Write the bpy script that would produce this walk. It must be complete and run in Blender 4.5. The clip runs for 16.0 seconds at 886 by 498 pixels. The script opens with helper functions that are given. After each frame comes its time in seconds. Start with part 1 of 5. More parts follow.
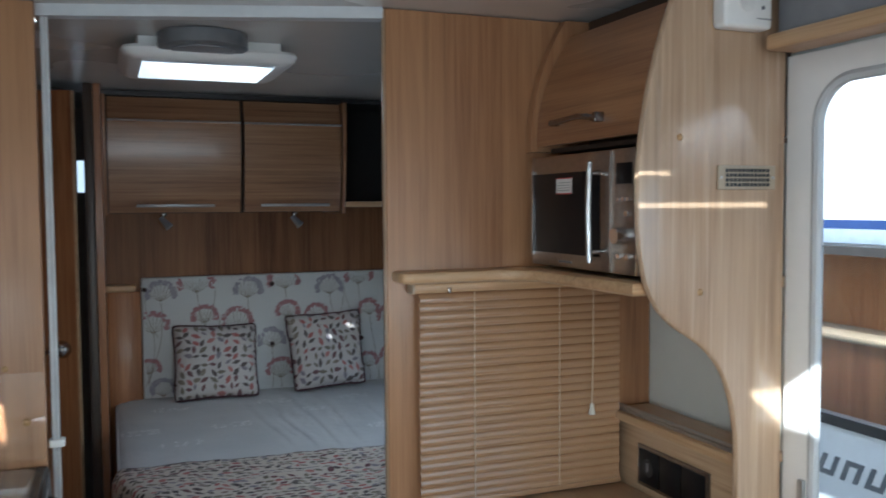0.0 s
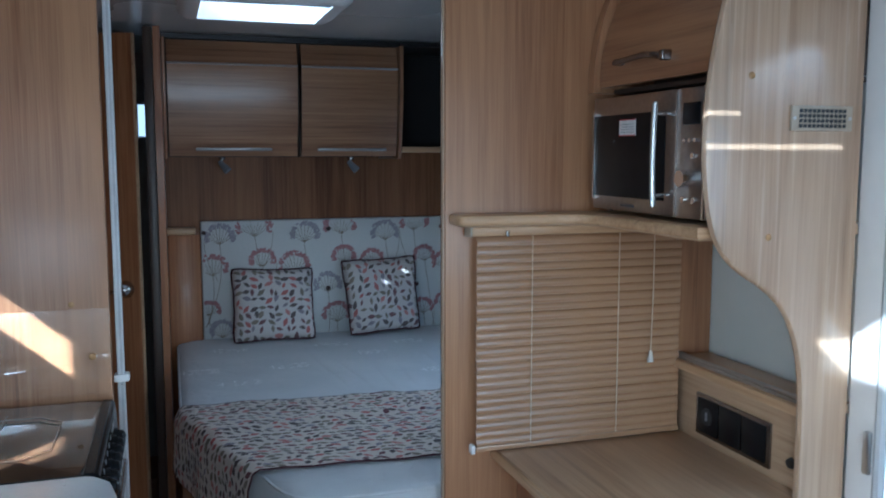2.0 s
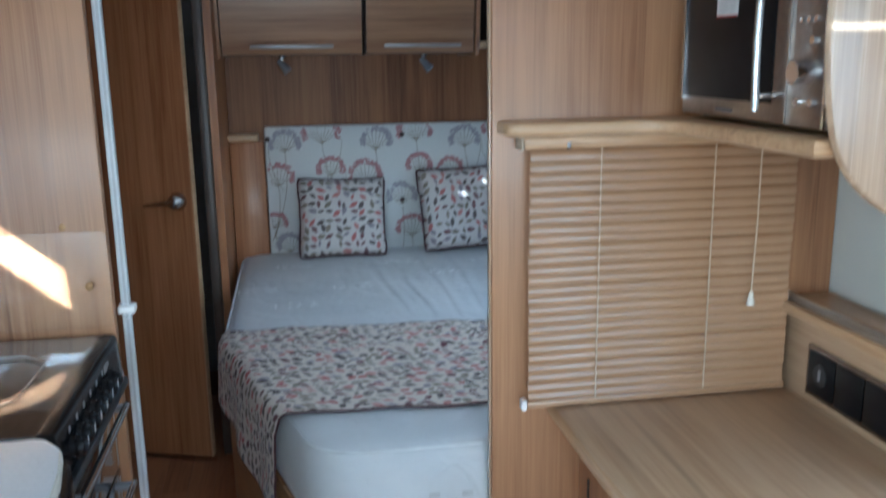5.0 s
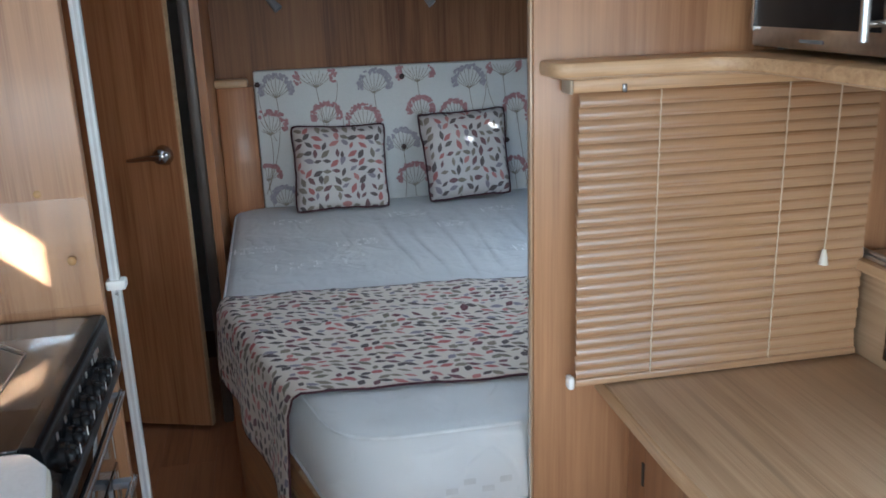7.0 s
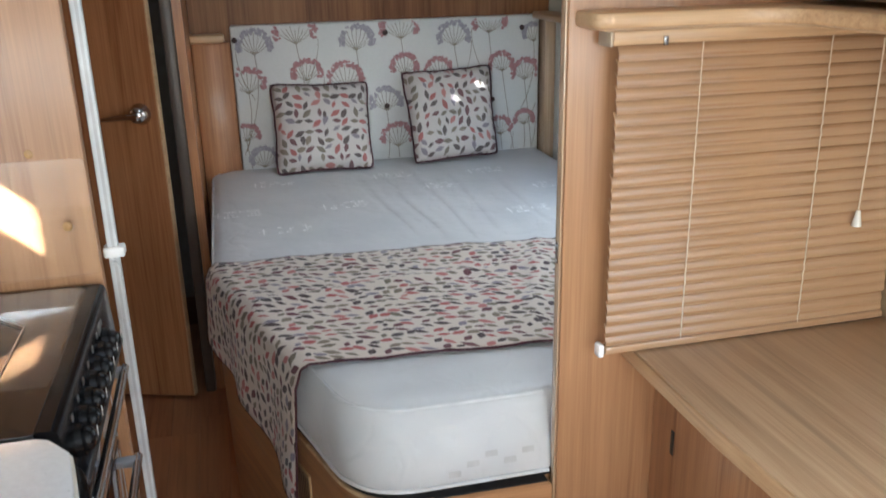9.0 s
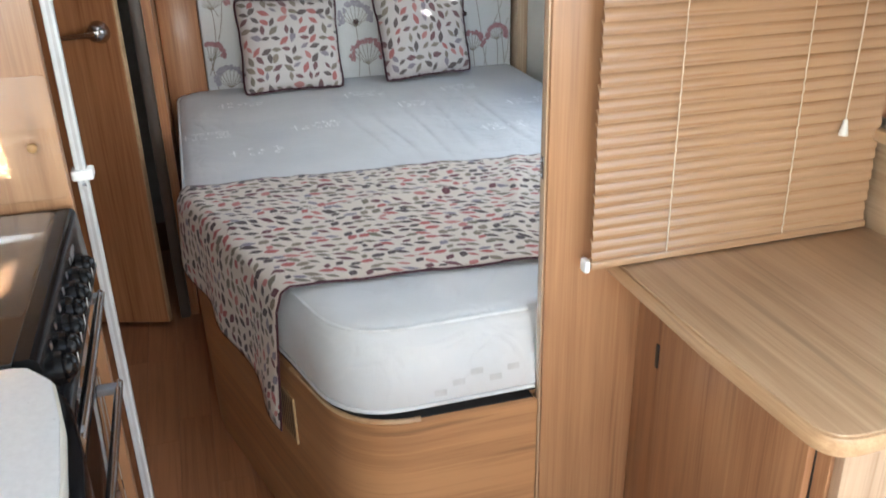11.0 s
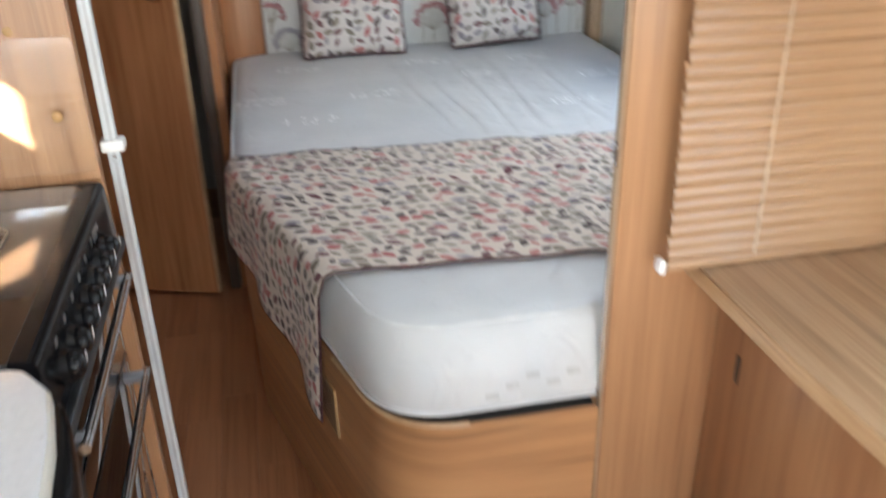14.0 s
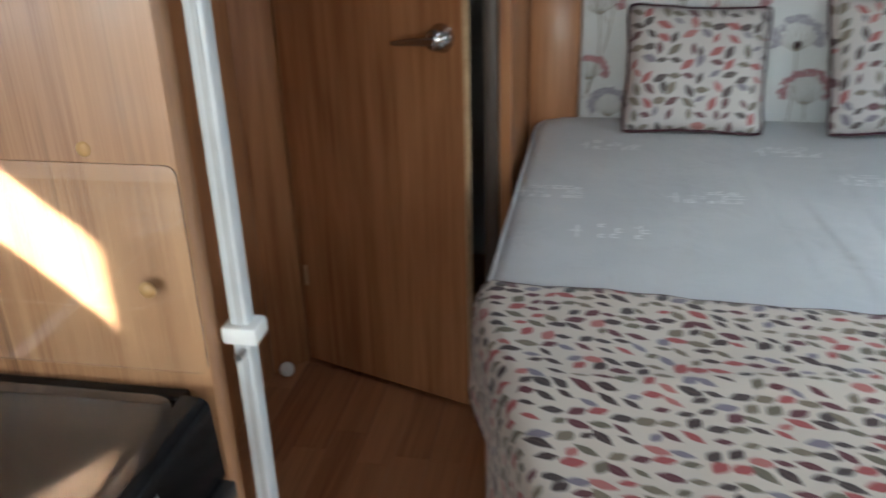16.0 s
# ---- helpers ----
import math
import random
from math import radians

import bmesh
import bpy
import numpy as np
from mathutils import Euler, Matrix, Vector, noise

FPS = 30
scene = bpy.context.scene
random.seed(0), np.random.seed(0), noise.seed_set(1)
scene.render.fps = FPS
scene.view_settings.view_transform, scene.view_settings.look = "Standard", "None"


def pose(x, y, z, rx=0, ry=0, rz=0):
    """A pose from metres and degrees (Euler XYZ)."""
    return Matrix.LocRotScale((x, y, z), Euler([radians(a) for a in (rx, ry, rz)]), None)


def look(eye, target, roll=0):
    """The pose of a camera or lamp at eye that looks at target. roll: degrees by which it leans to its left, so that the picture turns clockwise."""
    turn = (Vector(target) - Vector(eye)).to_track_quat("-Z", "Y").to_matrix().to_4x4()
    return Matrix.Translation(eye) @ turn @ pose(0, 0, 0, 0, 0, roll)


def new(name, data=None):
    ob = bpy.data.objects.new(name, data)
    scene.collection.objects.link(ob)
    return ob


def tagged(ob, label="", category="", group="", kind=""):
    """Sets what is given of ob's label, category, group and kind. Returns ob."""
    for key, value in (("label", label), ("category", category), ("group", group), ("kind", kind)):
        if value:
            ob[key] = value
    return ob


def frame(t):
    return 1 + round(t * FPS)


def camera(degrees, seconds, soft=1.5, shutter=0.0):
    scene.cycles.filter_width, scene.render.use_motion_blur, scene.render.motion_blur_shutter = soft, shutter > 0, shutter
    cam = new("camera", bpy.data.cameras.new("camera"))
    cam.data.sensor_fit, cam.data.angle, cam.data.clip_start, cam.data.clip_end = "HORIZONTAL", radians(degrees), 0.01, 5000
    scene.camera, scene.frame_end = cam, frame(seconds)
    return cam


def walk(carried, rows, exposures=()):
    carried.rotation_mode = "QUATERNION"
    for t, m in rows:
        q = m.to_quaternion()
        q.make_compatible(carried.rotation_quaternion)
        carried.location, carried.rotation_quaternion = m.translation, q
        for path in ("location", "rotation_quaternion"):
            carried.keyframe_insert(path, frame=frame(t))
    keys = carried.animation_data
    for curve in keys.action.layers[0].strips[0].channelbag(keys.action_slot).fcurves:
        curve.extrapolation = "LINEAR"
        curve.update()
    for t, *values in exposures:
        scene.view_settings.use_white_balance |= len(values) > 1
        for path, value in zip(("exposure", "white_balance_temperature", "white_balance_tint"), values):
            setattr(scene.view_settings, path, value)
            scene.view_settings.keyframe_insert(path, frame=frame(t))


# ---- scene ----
cam = camera(54.7, 16.0, soft=1.7, shutter=0.8)
PATH = [
    (0, (0.033, 0.1, 1.529), (0.765, 1.958, 1.426), -0.4),
    (0.5, (0.015, 0.095, 1.525), (0.691, 1.973, 1.407), 0.1),
    (1, (0.009, 0.092, 1.522), (0.676, 1.973, 1.395), 0.5),
    (1.5, (0.011, 0.102, 1.517), (0.671, 1.983, 1.362), 0.4),
    (2, (0.031, 0.124, 1.508), (0.642, 2.016, 1.291), -0.0),
    (2.5, (0.061, 0.159, 1.505), (0.636, 2.058, 1.256), -0.5),
    (3, (0.095, 0.231, 1.497), (0.635, 2.134, 1.201), -0.4),
    (3.5, (0.142, 0.303, 1.501), (0.627, 2.215, 1.169), -0.4),
    (4, (0.189, 0.352, 1.512), (0.589, 2.284, 1.188), -0.7),
    (4.5, (0.239, 0.396, 1.507), (0.607, 2.33, 1.152), -0.6),
    (5, (0.281, 0.443, 1.493), (0.617, 2.365, 1.053), -0.8),
    (5.2, (0.294, 0.459, 1.483), (0.604, 2.374, 0.997), -0.9),
    (7.3, (0.21, 0.704, 1.482), (0.588, 2.582, 0.907), -2.0),
    (7.5, (0.194, 0.72, 1.483), (0.592, 2.597, 0.916), -1.8),
    (8, (0.162, 0.753, 1.48), (0.587, 2.619, 0.898), -1.6),
    (8.5, (0.143, 0.769, 1.473), (0.58, 2.625, 0.868), -1.6),
    (9, (0.13, 0.777, 1.462), (0.588, 2.608, 0.803), -1.2),
    (9.2, (0.128, 0.782, 1.457), (0.59, 2.606, 0.779), -1.0),
    (11.3, (0.11, 0.813, 1.434), (0.623, 2.546, 0.576), -1.5),
    (11.5, (0.115, 0.812, 1.422), (0.624, 2.535, 0.542), -1.6),
    (12, (0.104, 0.82, 1.413), (0.604, 2.513, 0.472), -1.5),
    (12.5, (0.101, 0.836, 1.399), (0.601, 2.495, 0.399), -0.7),
    (13, (0.103, 0.855, 1.392), (0.588, 2.499, 0.362), -1.0),
    (13.5, (0.104, 0.876, 1.406), (0.561, 2.559, 0.426), -1.5),
    (14, (0.161, 0.953, 1.415), (0.519, 2.705, 0.52), -1.3),
    (14.5, (0.286, 1.105, 1.428), (0.353, 2.93, 0.613), -0.5),
    (15, (0.348, 1.235, 1.419), (0.227, 3.07, 0.634), -2.1),
    (15.5, (0.303, 1.464, 1.406), (0.094, 3.286, 0.608), -1.2),
    (16, (0.241, 1.647, 1.379), (-0.11, 3.429, 0.541), -1.8),
]
# stops, white balance
EXPOSURES = [(0.0, 1.35, 5250, 2), (1.0, 1.27, 4900, 2), (2.3, 1.48, 4450, -1), (3.0, 1.70, 4360, -3), (3.5, 1.88, 4560, -4), (5.0, 2.1, 4700, -2), (7.4, 2.16, 5250, 3), (8.5, 2.34, 5550, 4), (9.0, 2.55, 5700, 5), (11.4, 2.9, 5750, 5), (12.5, 3.05, 5850, 6), (13.5, 3.05, 5850, 6), (14.0, 2.88, 5850, 6), (14.5, 2.35, 5800, 4), (15.2, 2.36, 5700, 3), (16.0, 2.45, 5600, 1)]
walk(cam, [(t, look(eye, target, roll)) for t, eye, target, roll in PATH], EXPOSURES)

# ---- world and light ----
world = bpy.data.worlds.new("sky")
scene.world = world
world.use_nodes = True
wn = world.node_tree.nodes
sky = wn.new("ShaderNodeTexSky")
sky.sky_type = "NISHITA"
sky.sun_disc = False
SUN_WAY = Vector((1.0, 1.2, -0.85)).normalized()
sky.sun_elevation = math.asin(-SUN_WAY.z)
sky.sun_rotation = math.atan2(-SUN_WAY.x, -SUN_WAY.y)
world.node_tree.links.new(sky.outputs[0], wn["Background"].inputs[0])
wn["Background"].inputs[1].default_value = 0.15

sun = new("sun", bpy.data.lights.new("sun", "SUN"))
sun.data.energy, sun.data.angle, sun.data.color = 5.0, radians(0.5), (1.0, 0.94, 0.85)
sun.matrix_world = look(-SUN_WAY * 20, (0, 0, 0))


def window_light(name, eye, target, width, height, watts, colour=(0.86, 0.93, 1.0)):
    ob = new(name, bpy.data.lights.new(name, "AREA"))
    ob.data.shape, ob.data.size, ob.data.size_y = "RECTANGLE", width, height
    ob.data.energy, ob.data.color = watts, colour
    ob.matrix_world = look(eye, target)
    return ob


window_light("daylight_front", (0.45, -2.56, 1.3), (0.5, 3, 1.1), 1.5, 0.62, 7.0, (1.0, 0.96, 0.90))
window_light("daylight_left", (-0.84, -1.2, 1.3), (2, -0.6, 1.1), 1.3, 0.55, 6.6, (0.97, 0.97, 0.96))
window_light("daylight_right", (1.40, -0.12, 1.3), (-2, -0.12, 1.1), 1.15, 0.55, 1.6)
window_light("daylight_bedside", (1.415, 2.9, 1.18), (-1, 2.9, 0.9), 0.95, 0.48, 0.30, (0.80, 0.90, 1.0))
window_light("daylight_rooflight", (0.325, 2.8, 2.055), (0.325, 2.8, 0), 0.36, 0.35, 0.44, (0.92, 0.95, 1.0))
window_light("daylight_kitchen", (-0.848, 0.76, 1.23), (2, 0.76, 1.1), 0.84, 0.38, 1.4, (0.88, 0.94, 1.0))


# ---- materials ----
def material(name):
    m = bpy.data.materials.new(name)
    m.use_nodes = True
    return m, m.node_tree.nodes, m.node_tree.links, m.node_tree.nodes["Principled BSDF"]


def ramp(nodes, stops, mode="LINEAR"):
    r = nodes.new("ShaderNodeValToRGB")
    r.color_ramp.interpolation = mode
    els = r.color_ramp.elements
    while len(els) < len(stops):
        els.new(0.5)
    for e, (p, c) in zip(els, stops):
        e.position, e.color = p, (*c, 1)
    return r


def math_node(nodes, links, op, a, b=None, clamp=False):
    n = nodes.new("ShaderNodeMath")
    n.operation, n.use_clamp = op, clamp
    for i, v in enumerate((a, b)):
        if v is None:
            continue
        if isinstance(v, (int, float)):
            n.inputs[i].default_value = v
        else:
            links.new(v, n.inputs[i])
    return n.outputs[0]


def bump(nodes, links, bsdf, height, strength, distance=0.002):
    b = nodes.new("ShaderNodeBump")
    b.inputs["Strength"].default_value, b.inputs["Distance"].default_value = strength, distance
    links.new(height, b.inputs["Height"])
    links.new(b.outputs[0], bsdf.inputs["Normal"])


def plain(name, colour, rough=0.5, metal=0.0, vary=0.08, scale=30.0, relief=0.0, coat=0.0):
    m, nodes, links, bsdf = material(name)
    tc = nodes.new("ShaderNodeTexCoord")
    n1 = nodes.new("ShaderNodeTexNoise")
    n1.inputs["Scale"].default_value, n1.inputs["Detail"].default_value = scale, 5
    links.new(tc.outputs["Object"], n1.inputs["Vector"])
    r = ramp(nodes, [(0.3, [c * (1 - vary) for c in colour]), (0.7, [min(1, c * (1 + vary)) for c in colour])])
    links.new(n1.outputs[0], r.inputs[0])
    links.new(r.outputs[0], bsdf.inputs["Base Color"])
    rr = nodes.new("ShaderNodeMapRange")
    rr.inputs["To Min"].default_value, rr.inputs["To Max"].default_value = max(0.02, rough - 0.06), min(1, rough + 0.06)
    n2 = nodes.new("ShaderNodeTexNoise")
    n2.inputs["Scale"].default_value = scale / 5
    links.new(tc.outputs["Object"], n2.inputs["Vector"])
    links.new(n2.outputs[0], rr.inputs[0])
    links.new(rr.outputs[0], bsdf.inputs["Roughness"])
    bsdf.inputs["Metallic"].default_value = metal
    bsdf.inputs["Coat Weight"].default_value = coat
    if relief:
        bump(nodes, links, bsdf, n1.outputs[0], relief)
    return m


def wood(name, grain="z", dark=(0.275, 0.126, 0.056), light=(0.43, 0.228, 0.108), plank=0.16, rough=0.34, coat=0.12, per_object=False, spread=1.0, veins=0.42, coat_rough=0.12):
    """Laminate with long grain: strips of differing tone, fine pores and wandering figure."""
    m, nodes, links, bsdf = material(name)
    tc = nodes.new("ShaderNodeTexCoord")
    sep = nodes.new("ShaderNodeSeparateXYZ")
    links.new(tc.outputs["Object"], sep.inputs[0])
    along = sep.outputs["xyz".index(grain[0])]
    others = [sep.outputs[i] for i in range(3) if "xyz"[i] != grain[0]]
    # one coordinate across the grain that changes on any face along it
    across = others[1] if len(grain) > 1 else math_node(nodes, links, "ADD", others[0], others[1])
    cmb = nodes.new("ShaderNodeCombineXYZ")
    links.new(math_node(nodes, links, "MULTIPLY", along, 1.0), cmb.inputs[2])
    links.new(others[0], cmb.inputs[0])
    links.new(others[1], cmb.inputs[1])
    vec = cmb.outputs[0]
    if per_object:
        info = nodes.new("ShaderNodeObjectInfo")
        off = nodes.new("ShaderNodeVectorMath")
        off.operation = "ADD"
        sc = nodes.new("ShaderNodeVectorMath")
        sc.operation = "SCALE"
        sc.inputs[0].default_value = (3.1, 5.3, 7.7)
        links.new(info.outputs["Random"], sc.inputs["Scale"])
        links.new(vec, off.inputs[0])
        links.new(sc.outputs[0], off.inputs[1])
        vec = off.outputs[0]

    def stretched(cross, length, detail, distort):
        mp = nodes.new("ShaderNodeMapping")
        mp.inputs["Scale"].default_value = (length if len(grain) > 1 else cross, cross, length)
        links.new(vec, mp.inputs[0])
        t = nodes.new("ShaderNodeTexNoise")
        t.inputs["Scale"].default_value = 1.0
        t.inputs["Detail"].default_value, t.inputs["Distortion"].default_value = detail, distort
        links.new(mp.outputs[0], t.inputs["Vector"])
        return t.outputs[0]

    figure = stretched(9, 0.8, 5, 1.8)
    streak = stretched(75, 1.5, 5, 0.5)
    pores = stretched(330, 7, 2, 0.0)
    strip = nodes.new("ShaderNodeTexWhiteNoise")
    strip.noise_dimensions = "1D"
    if per_object:
        links.new(info.outputs["Random"], strip.inputs["W"])
    else:
        links.new(math_node(nodes, links, "FLOOR", math_node(nodes, links, "DIVIDE", across, plank)), strip.inputs["W"])
    a = math_node(nodes, links, "MULTIPLY", figure, 0.48)
    b = math_node(nodes, links, "MULTIPLY", streak, 0.50)
    c = math_node(nodes, links, "MULTIPLY", strip.outputs["Value"], 0.16 * spread)
    d = math_node(nodes, links, "MULTIPLY", pores, 0.32)
    s = math_node(nodes, links, "ADD", math_node(nodes, links, "ADD", a, b), math_node(nodes, links, "ADD", c, d))
    mid = [(x + y) / 2 for x, y in zip(dark, light)]
    r = ramp(nodes, [(0.42, [x * 0.6 for x in dark]), (0.55, dark), (0.69, mid), (0.88, light)])
    links.new(s, r.inputs[0])
    # sparse dark veins, each wandering along the grain
    vein = nodes.new("ShaderNodeMapRange")
    vein.inputs["From Min"].default_value, vein.inputs["From Max"].default_value = 0.60, 0.72
    vein.inputs["To Max"].default_value = veins
    links.new(stretched(34, 0.9, 3, 1.1), vein.inputs[0])
    broken = nodes.new("ShaderNodeMapRange")
    broken.inputs["From Min"].default_value, broken.inputs["From Max"].default_value = 0.40, 0.62
    links.new(stretched(7, 1.3, 2, 0.6), broken.inputs[0])
    deep = nodes.new("ShaderNodeMix")
    deep.data_type = "RGBA"
    links.new(math_node(nodes, links, "MULTIPLY", vein.outputs[0], broken.outputs[0]), deep.inputs["Factor"])
    links.new(r.outputs[0], deep.inputs["A"])
    deep.inputs["B"].default_value = (*[x * 0.42 for x in dark], 1)
    links.new(deep.outputs["Result"], bsdf.inputs["Base Color"])
    rr = nodes.new("ShaderNodeMapRange")
    rr.inputs["To Min"].default_value, rr.inputs["To Max"].default_value = rough - 0.07, rough + 0.1
    links.new(streak, rr.inputs[0])
    links.new(rr.outputs[0], bsdf.inputs["Roughness"])
    bsdf.inputs["Coat Weight"].default_value, bsdf.inputs["Coat Roughness"].default_value = coat, coat_rough
    bump(nodes, links, bsdf, pores, 0.12, 0.001)
    return m


def leaf_print(name, ground, cell=0.034, swing=0.9, length=0.44, width=0.17, squeeze=1.0, fade=0.1):
    """Cotton printed with scattered leaves, one to a cell, in UV metres."""
    m, nodes, links, bsdf = material(name)
    raw = nodes.new("ShaderNodeUVMap")
    uv = nodes.new("ShaderNodeMapping")
    uv.inputs["Scale"].default_value = (1, squeeze, 1)
    links.new(raw.outputs[0], uv.inputs[0])
    vor = nodes.new("ShaderNodeTexVoronoi")
    vor.voronoi_dimensions = "2D"
    vor.inputs["Scale"].default_value, vor.inputs["Randomness"].default_value = 1 / cell, 0.5
    links.new(uv.outputs[0], vor.inputs["Vector"])
    diff = nodes.new("ShaderNodeVectorMath")
    diff.operation = "SUBTRACT"
    links.new(uv.outputs[0], diff.inputs[0])
    links.new(vor.outputs["Position"], diff.inputs[1])
    scl = nodes.new("ShaderNodeVectorMath")
    scl.operation = "SCALE"
    scl.inputs["Scale"].default_value = 1 / cell
    links.new(diff.outputs[0], scl.inputs[0])
    rnd = nodes.new("ShaderNodeSeparateColor")
    links.new(vor.outputs["Color"], rnd.inputs[0])
    rot = nodes.new("ShaderNodeVectorRotate")
    rot.rotation_type = "Z_AXIS"
    links.new(scl.outputs[0], rot.inputs["Vector"])
    ang = math_node(nodes, links, "MULTIPLY", math_node(nodes, links, "SUBTRACT", rnd.outputs[0], 0.5), 2 * swing)
    links.new(ang, rot.inputs["Angle"])
    sep = nodes.new("ShaderNodeSeparateXYZ")
    links.new(rot.outputs[0], sep.inputs[0])
    size = math_node(nodes, links, "ADD", math_node(nodes, links, "MULTIPLY", rnd.outputs[2], 0.5), 0.68)
    u = math_node(nodes, links, "DIVIDE", sep.outputs[0], math_node(nodes, links, "MULTIPLY", size, length))
    v = math_node(nodes, links, "DIVIDE", math_node(nodes, links, "ABSOLUTE", sep.outputs[1]), math_node(nodes, links, "MULTIPLY", size, width))
    rim = math_node(nodes, links, "SUBTRACT", 1.0, math_node(nodes, links, "POWER", math_node(nodes, links, "ABSOLUTE", u), 1.45))
    inside = math_node(nodes, links, "MULTIPLY", math_node(nodes, links, "SUBTRACT", rim, v), 9.0, clamp=True)
    vein = math_node(nodes, links, "MULTIPLY", v, 9.0, clamp=True)
    tone = ramp(nodes, [(0.0, (0.050, 0.026, 0.024)), (0.16, (0.37, 0.075, 0.07)), (0.27, (0.15, 0.122, 0.08)), (0.44, (0.115, 0.024, 0.032)),
                        (0.58, (0.20, 0.158, 0.105)), (0.71, (0.055, 0.036, 0.033)), (0.82, (0.44, 0.15, 0.13)), (0.90, (0.21, 0.18, 0.215))], "CONSTANT")
    links.new(rnd.outputs[1], tone.inputs[0])
    shade = nodes.new("ShaderNodeMix")
    shade.data_type = "RGBA"
    shade.inputs["A"].default_value = (0.36, 0.26, 0.22, 1)
    links.new(math_node(nodes, links, "ADD", math_node(nodes, links, "MULTIPLY", vein, 0.24), 0.76), shade.inputs["Factor"])
    links.new(tone.outputs[0], shade.inputs["B"])
    weave = nodes.new("ShaderNodeTexNoise")
    weave.inputs["Scale"].default_value, weave.inputs["Detail"].default_value = 900, 2
    links.new(uv.outputs[0], weave.inputs["Vector"])
    gr = ramp(nodes, [(0.3, [g * 0.9 for g in ground]), (0.7, ground)])
    links.new(weave.outputs[0], gr.inputs[0])
    mix = nodes.new("ShaderNodeMix")
    mix.data_type = "RGBA"
    links.new(inside, mix.inputs["Factor"])
    links.new(gr.outputs[0], mix.inputs["A"])
    pale = nodes.new("ShaderNodeMix")
    pale.data_type = "RGBA"
    pale.inputs["Factor"].default_value = fade
    links.new(shade.outputs["Result"], pale.inputs["A"])
    pale.inputs["B"].default_value = (*ground, 1)
    links.new(pale.outputs["Result"], mix.inputs["B"])
    links.new(mix.outputs["Result"], bsdf.inputs["Base Color"])
    bsdf.inputs["Roughness"].default_value = 0.85
    bsdf.inputs["Sheen Weight"].default_value = 0.15
    bump(nodes, links, bsdf, weave.outputs[0], 0.25, 0.0006)
    return m


def ticking(name):
    """Mattress cover: pale damask with faint woven marks and shallow quilting."""
    m, nodes, links, bsdf = material(name)
    tc = nodes.new("ShaderNodeTexCoord")
    big = nodes.new("ShaderNodeTexNoise")
    big.inputs["Scale"].default_value = 5
    links.new(tc.outputs["Object"], big.inputs["Vector"])
    # clusters of small woven oblongs
    mp = nodes.new("ShaderNodeMapping")
    mp.inputs["Scale"].default_value = (1, 1.6, 1.6)
    links.new(tc.outputs["Object"], mp.inputs[0])
    br = nodes.new("ShaderNodeTexBrick")
    br.inputs["Scale"].default_value = 22
    br.inputs["Mortar Size"].default_value = 0.012
    br.inputs["Color1"].default_value = (0, 0, 0, 1)
    br.inputs["Color2"].default_value = (0, 0, 0, 1)
    br.inputs["Mortar"].default_value = (1, 1, 1, 1)
    links.new(mp.outputs[0], br.inputs["Vector"])
    patch = nodes.new("ShaderNodeTexVoronoi")
    patch.inputs["Scale"].default_value = 3.4
    links.new(tc.outputs["Object"], patch.inputs["Vector"])
    near = math_node(nodes, links, "MULTIPLY", math_node(nodes, links, "SUBTRACT", 0.15, patch.outputs["Distance"]), 14, clamp=True)
    mark = math_node(nodes, links, "MULTIPLY", near, br.outputs["Color"])
    r = ramp(nodes, [(0.3, (0.59, 0.595, 0.59)), (0.7, (0.67, 0.67, 0.66))])
    links.new(big.outputs[0], r.inputs[0])
    mix = nodes.new("ShaderNodeMix")
    mix.data_type = "RGBA"
    links.new(math_node(nodes, links, "MULTIPLY", mark, 0.55), mix.inputs["Factor"])
    links.new(r.outputs[0], mix.inputs["A"])
    mix.inputs["B"].default_value = (0.88, 0.88, 0.87, 1)
    links.new(mix.outputs["Result"], bsdf.inputs["Base Color"])
    bsdf.inputs["Roughness"].default_value = 0.62
    bsdf.inputs["Sheen Weight"].default_value = 0.2
    # tucks that run along the bed, fading in and out
    mp2 = nodes.new("ShaderNodeMapping")
    mp2.inputs["Scale"].default_value = (9, 1.1, 3)
    mp2.inputs["Rotation"].default_value = (0, 0, radians(9))
    links.new(tc.outputs["Object"], mp2.inputs[0])
    tuck = nodes.new("ShaderNodeTexNoise")
    tuck.inputs["Scale"].default_value, tuck.inputs["Detail"].default_value = 1.4, 4
    links.new(mp2.outputs[0], tuck.inputs["Vector"])
    fine = nodes.new("ShaderNodeTexNoise")
    fine.inputs["Scale"].default_value = 420
    links.new(tc.outputs["Object"], fine.inputs["Vector"])
    quilt = nodes.new("ShaderNodeTexNoise")
    quilt.inputs["Scale"].default_value, quilt.inputs["Detail"].default_value, quilt.inputs["Distortion"].default_value = 11, 1, 1.6
    links.new(tc.outputs["Object"], quilt.inputs["Vector"])
    soft = math_node(nodes, links, "ADD", math_node(nodes, links, "MULTIPLY", big.outputs[0], 0.5), math_node(nodes, links, "MULTIPLY", quilt.outputs[0], 0.42))
    # stitched quilting: puffed cells with wandering seams between them
    cells = nodes.new("ShaderNodeTexVoronoi")
    cells.feature = "DISTANCE_TO_EDGE"
    cells.inputs["Scale"].default_value = 5.0
    bent = nodes.new("ShaderNodeVectorMath")
    bent.operation = "MULTIPLY_ADD"
    links.new(quilt.outputs["Color"], bent.inputs[0])
    bent.inputs[1].default_value = (0.05, 0.05, 0.05)
    links.new(tc.outputs["Object"], bent.inputs[2])
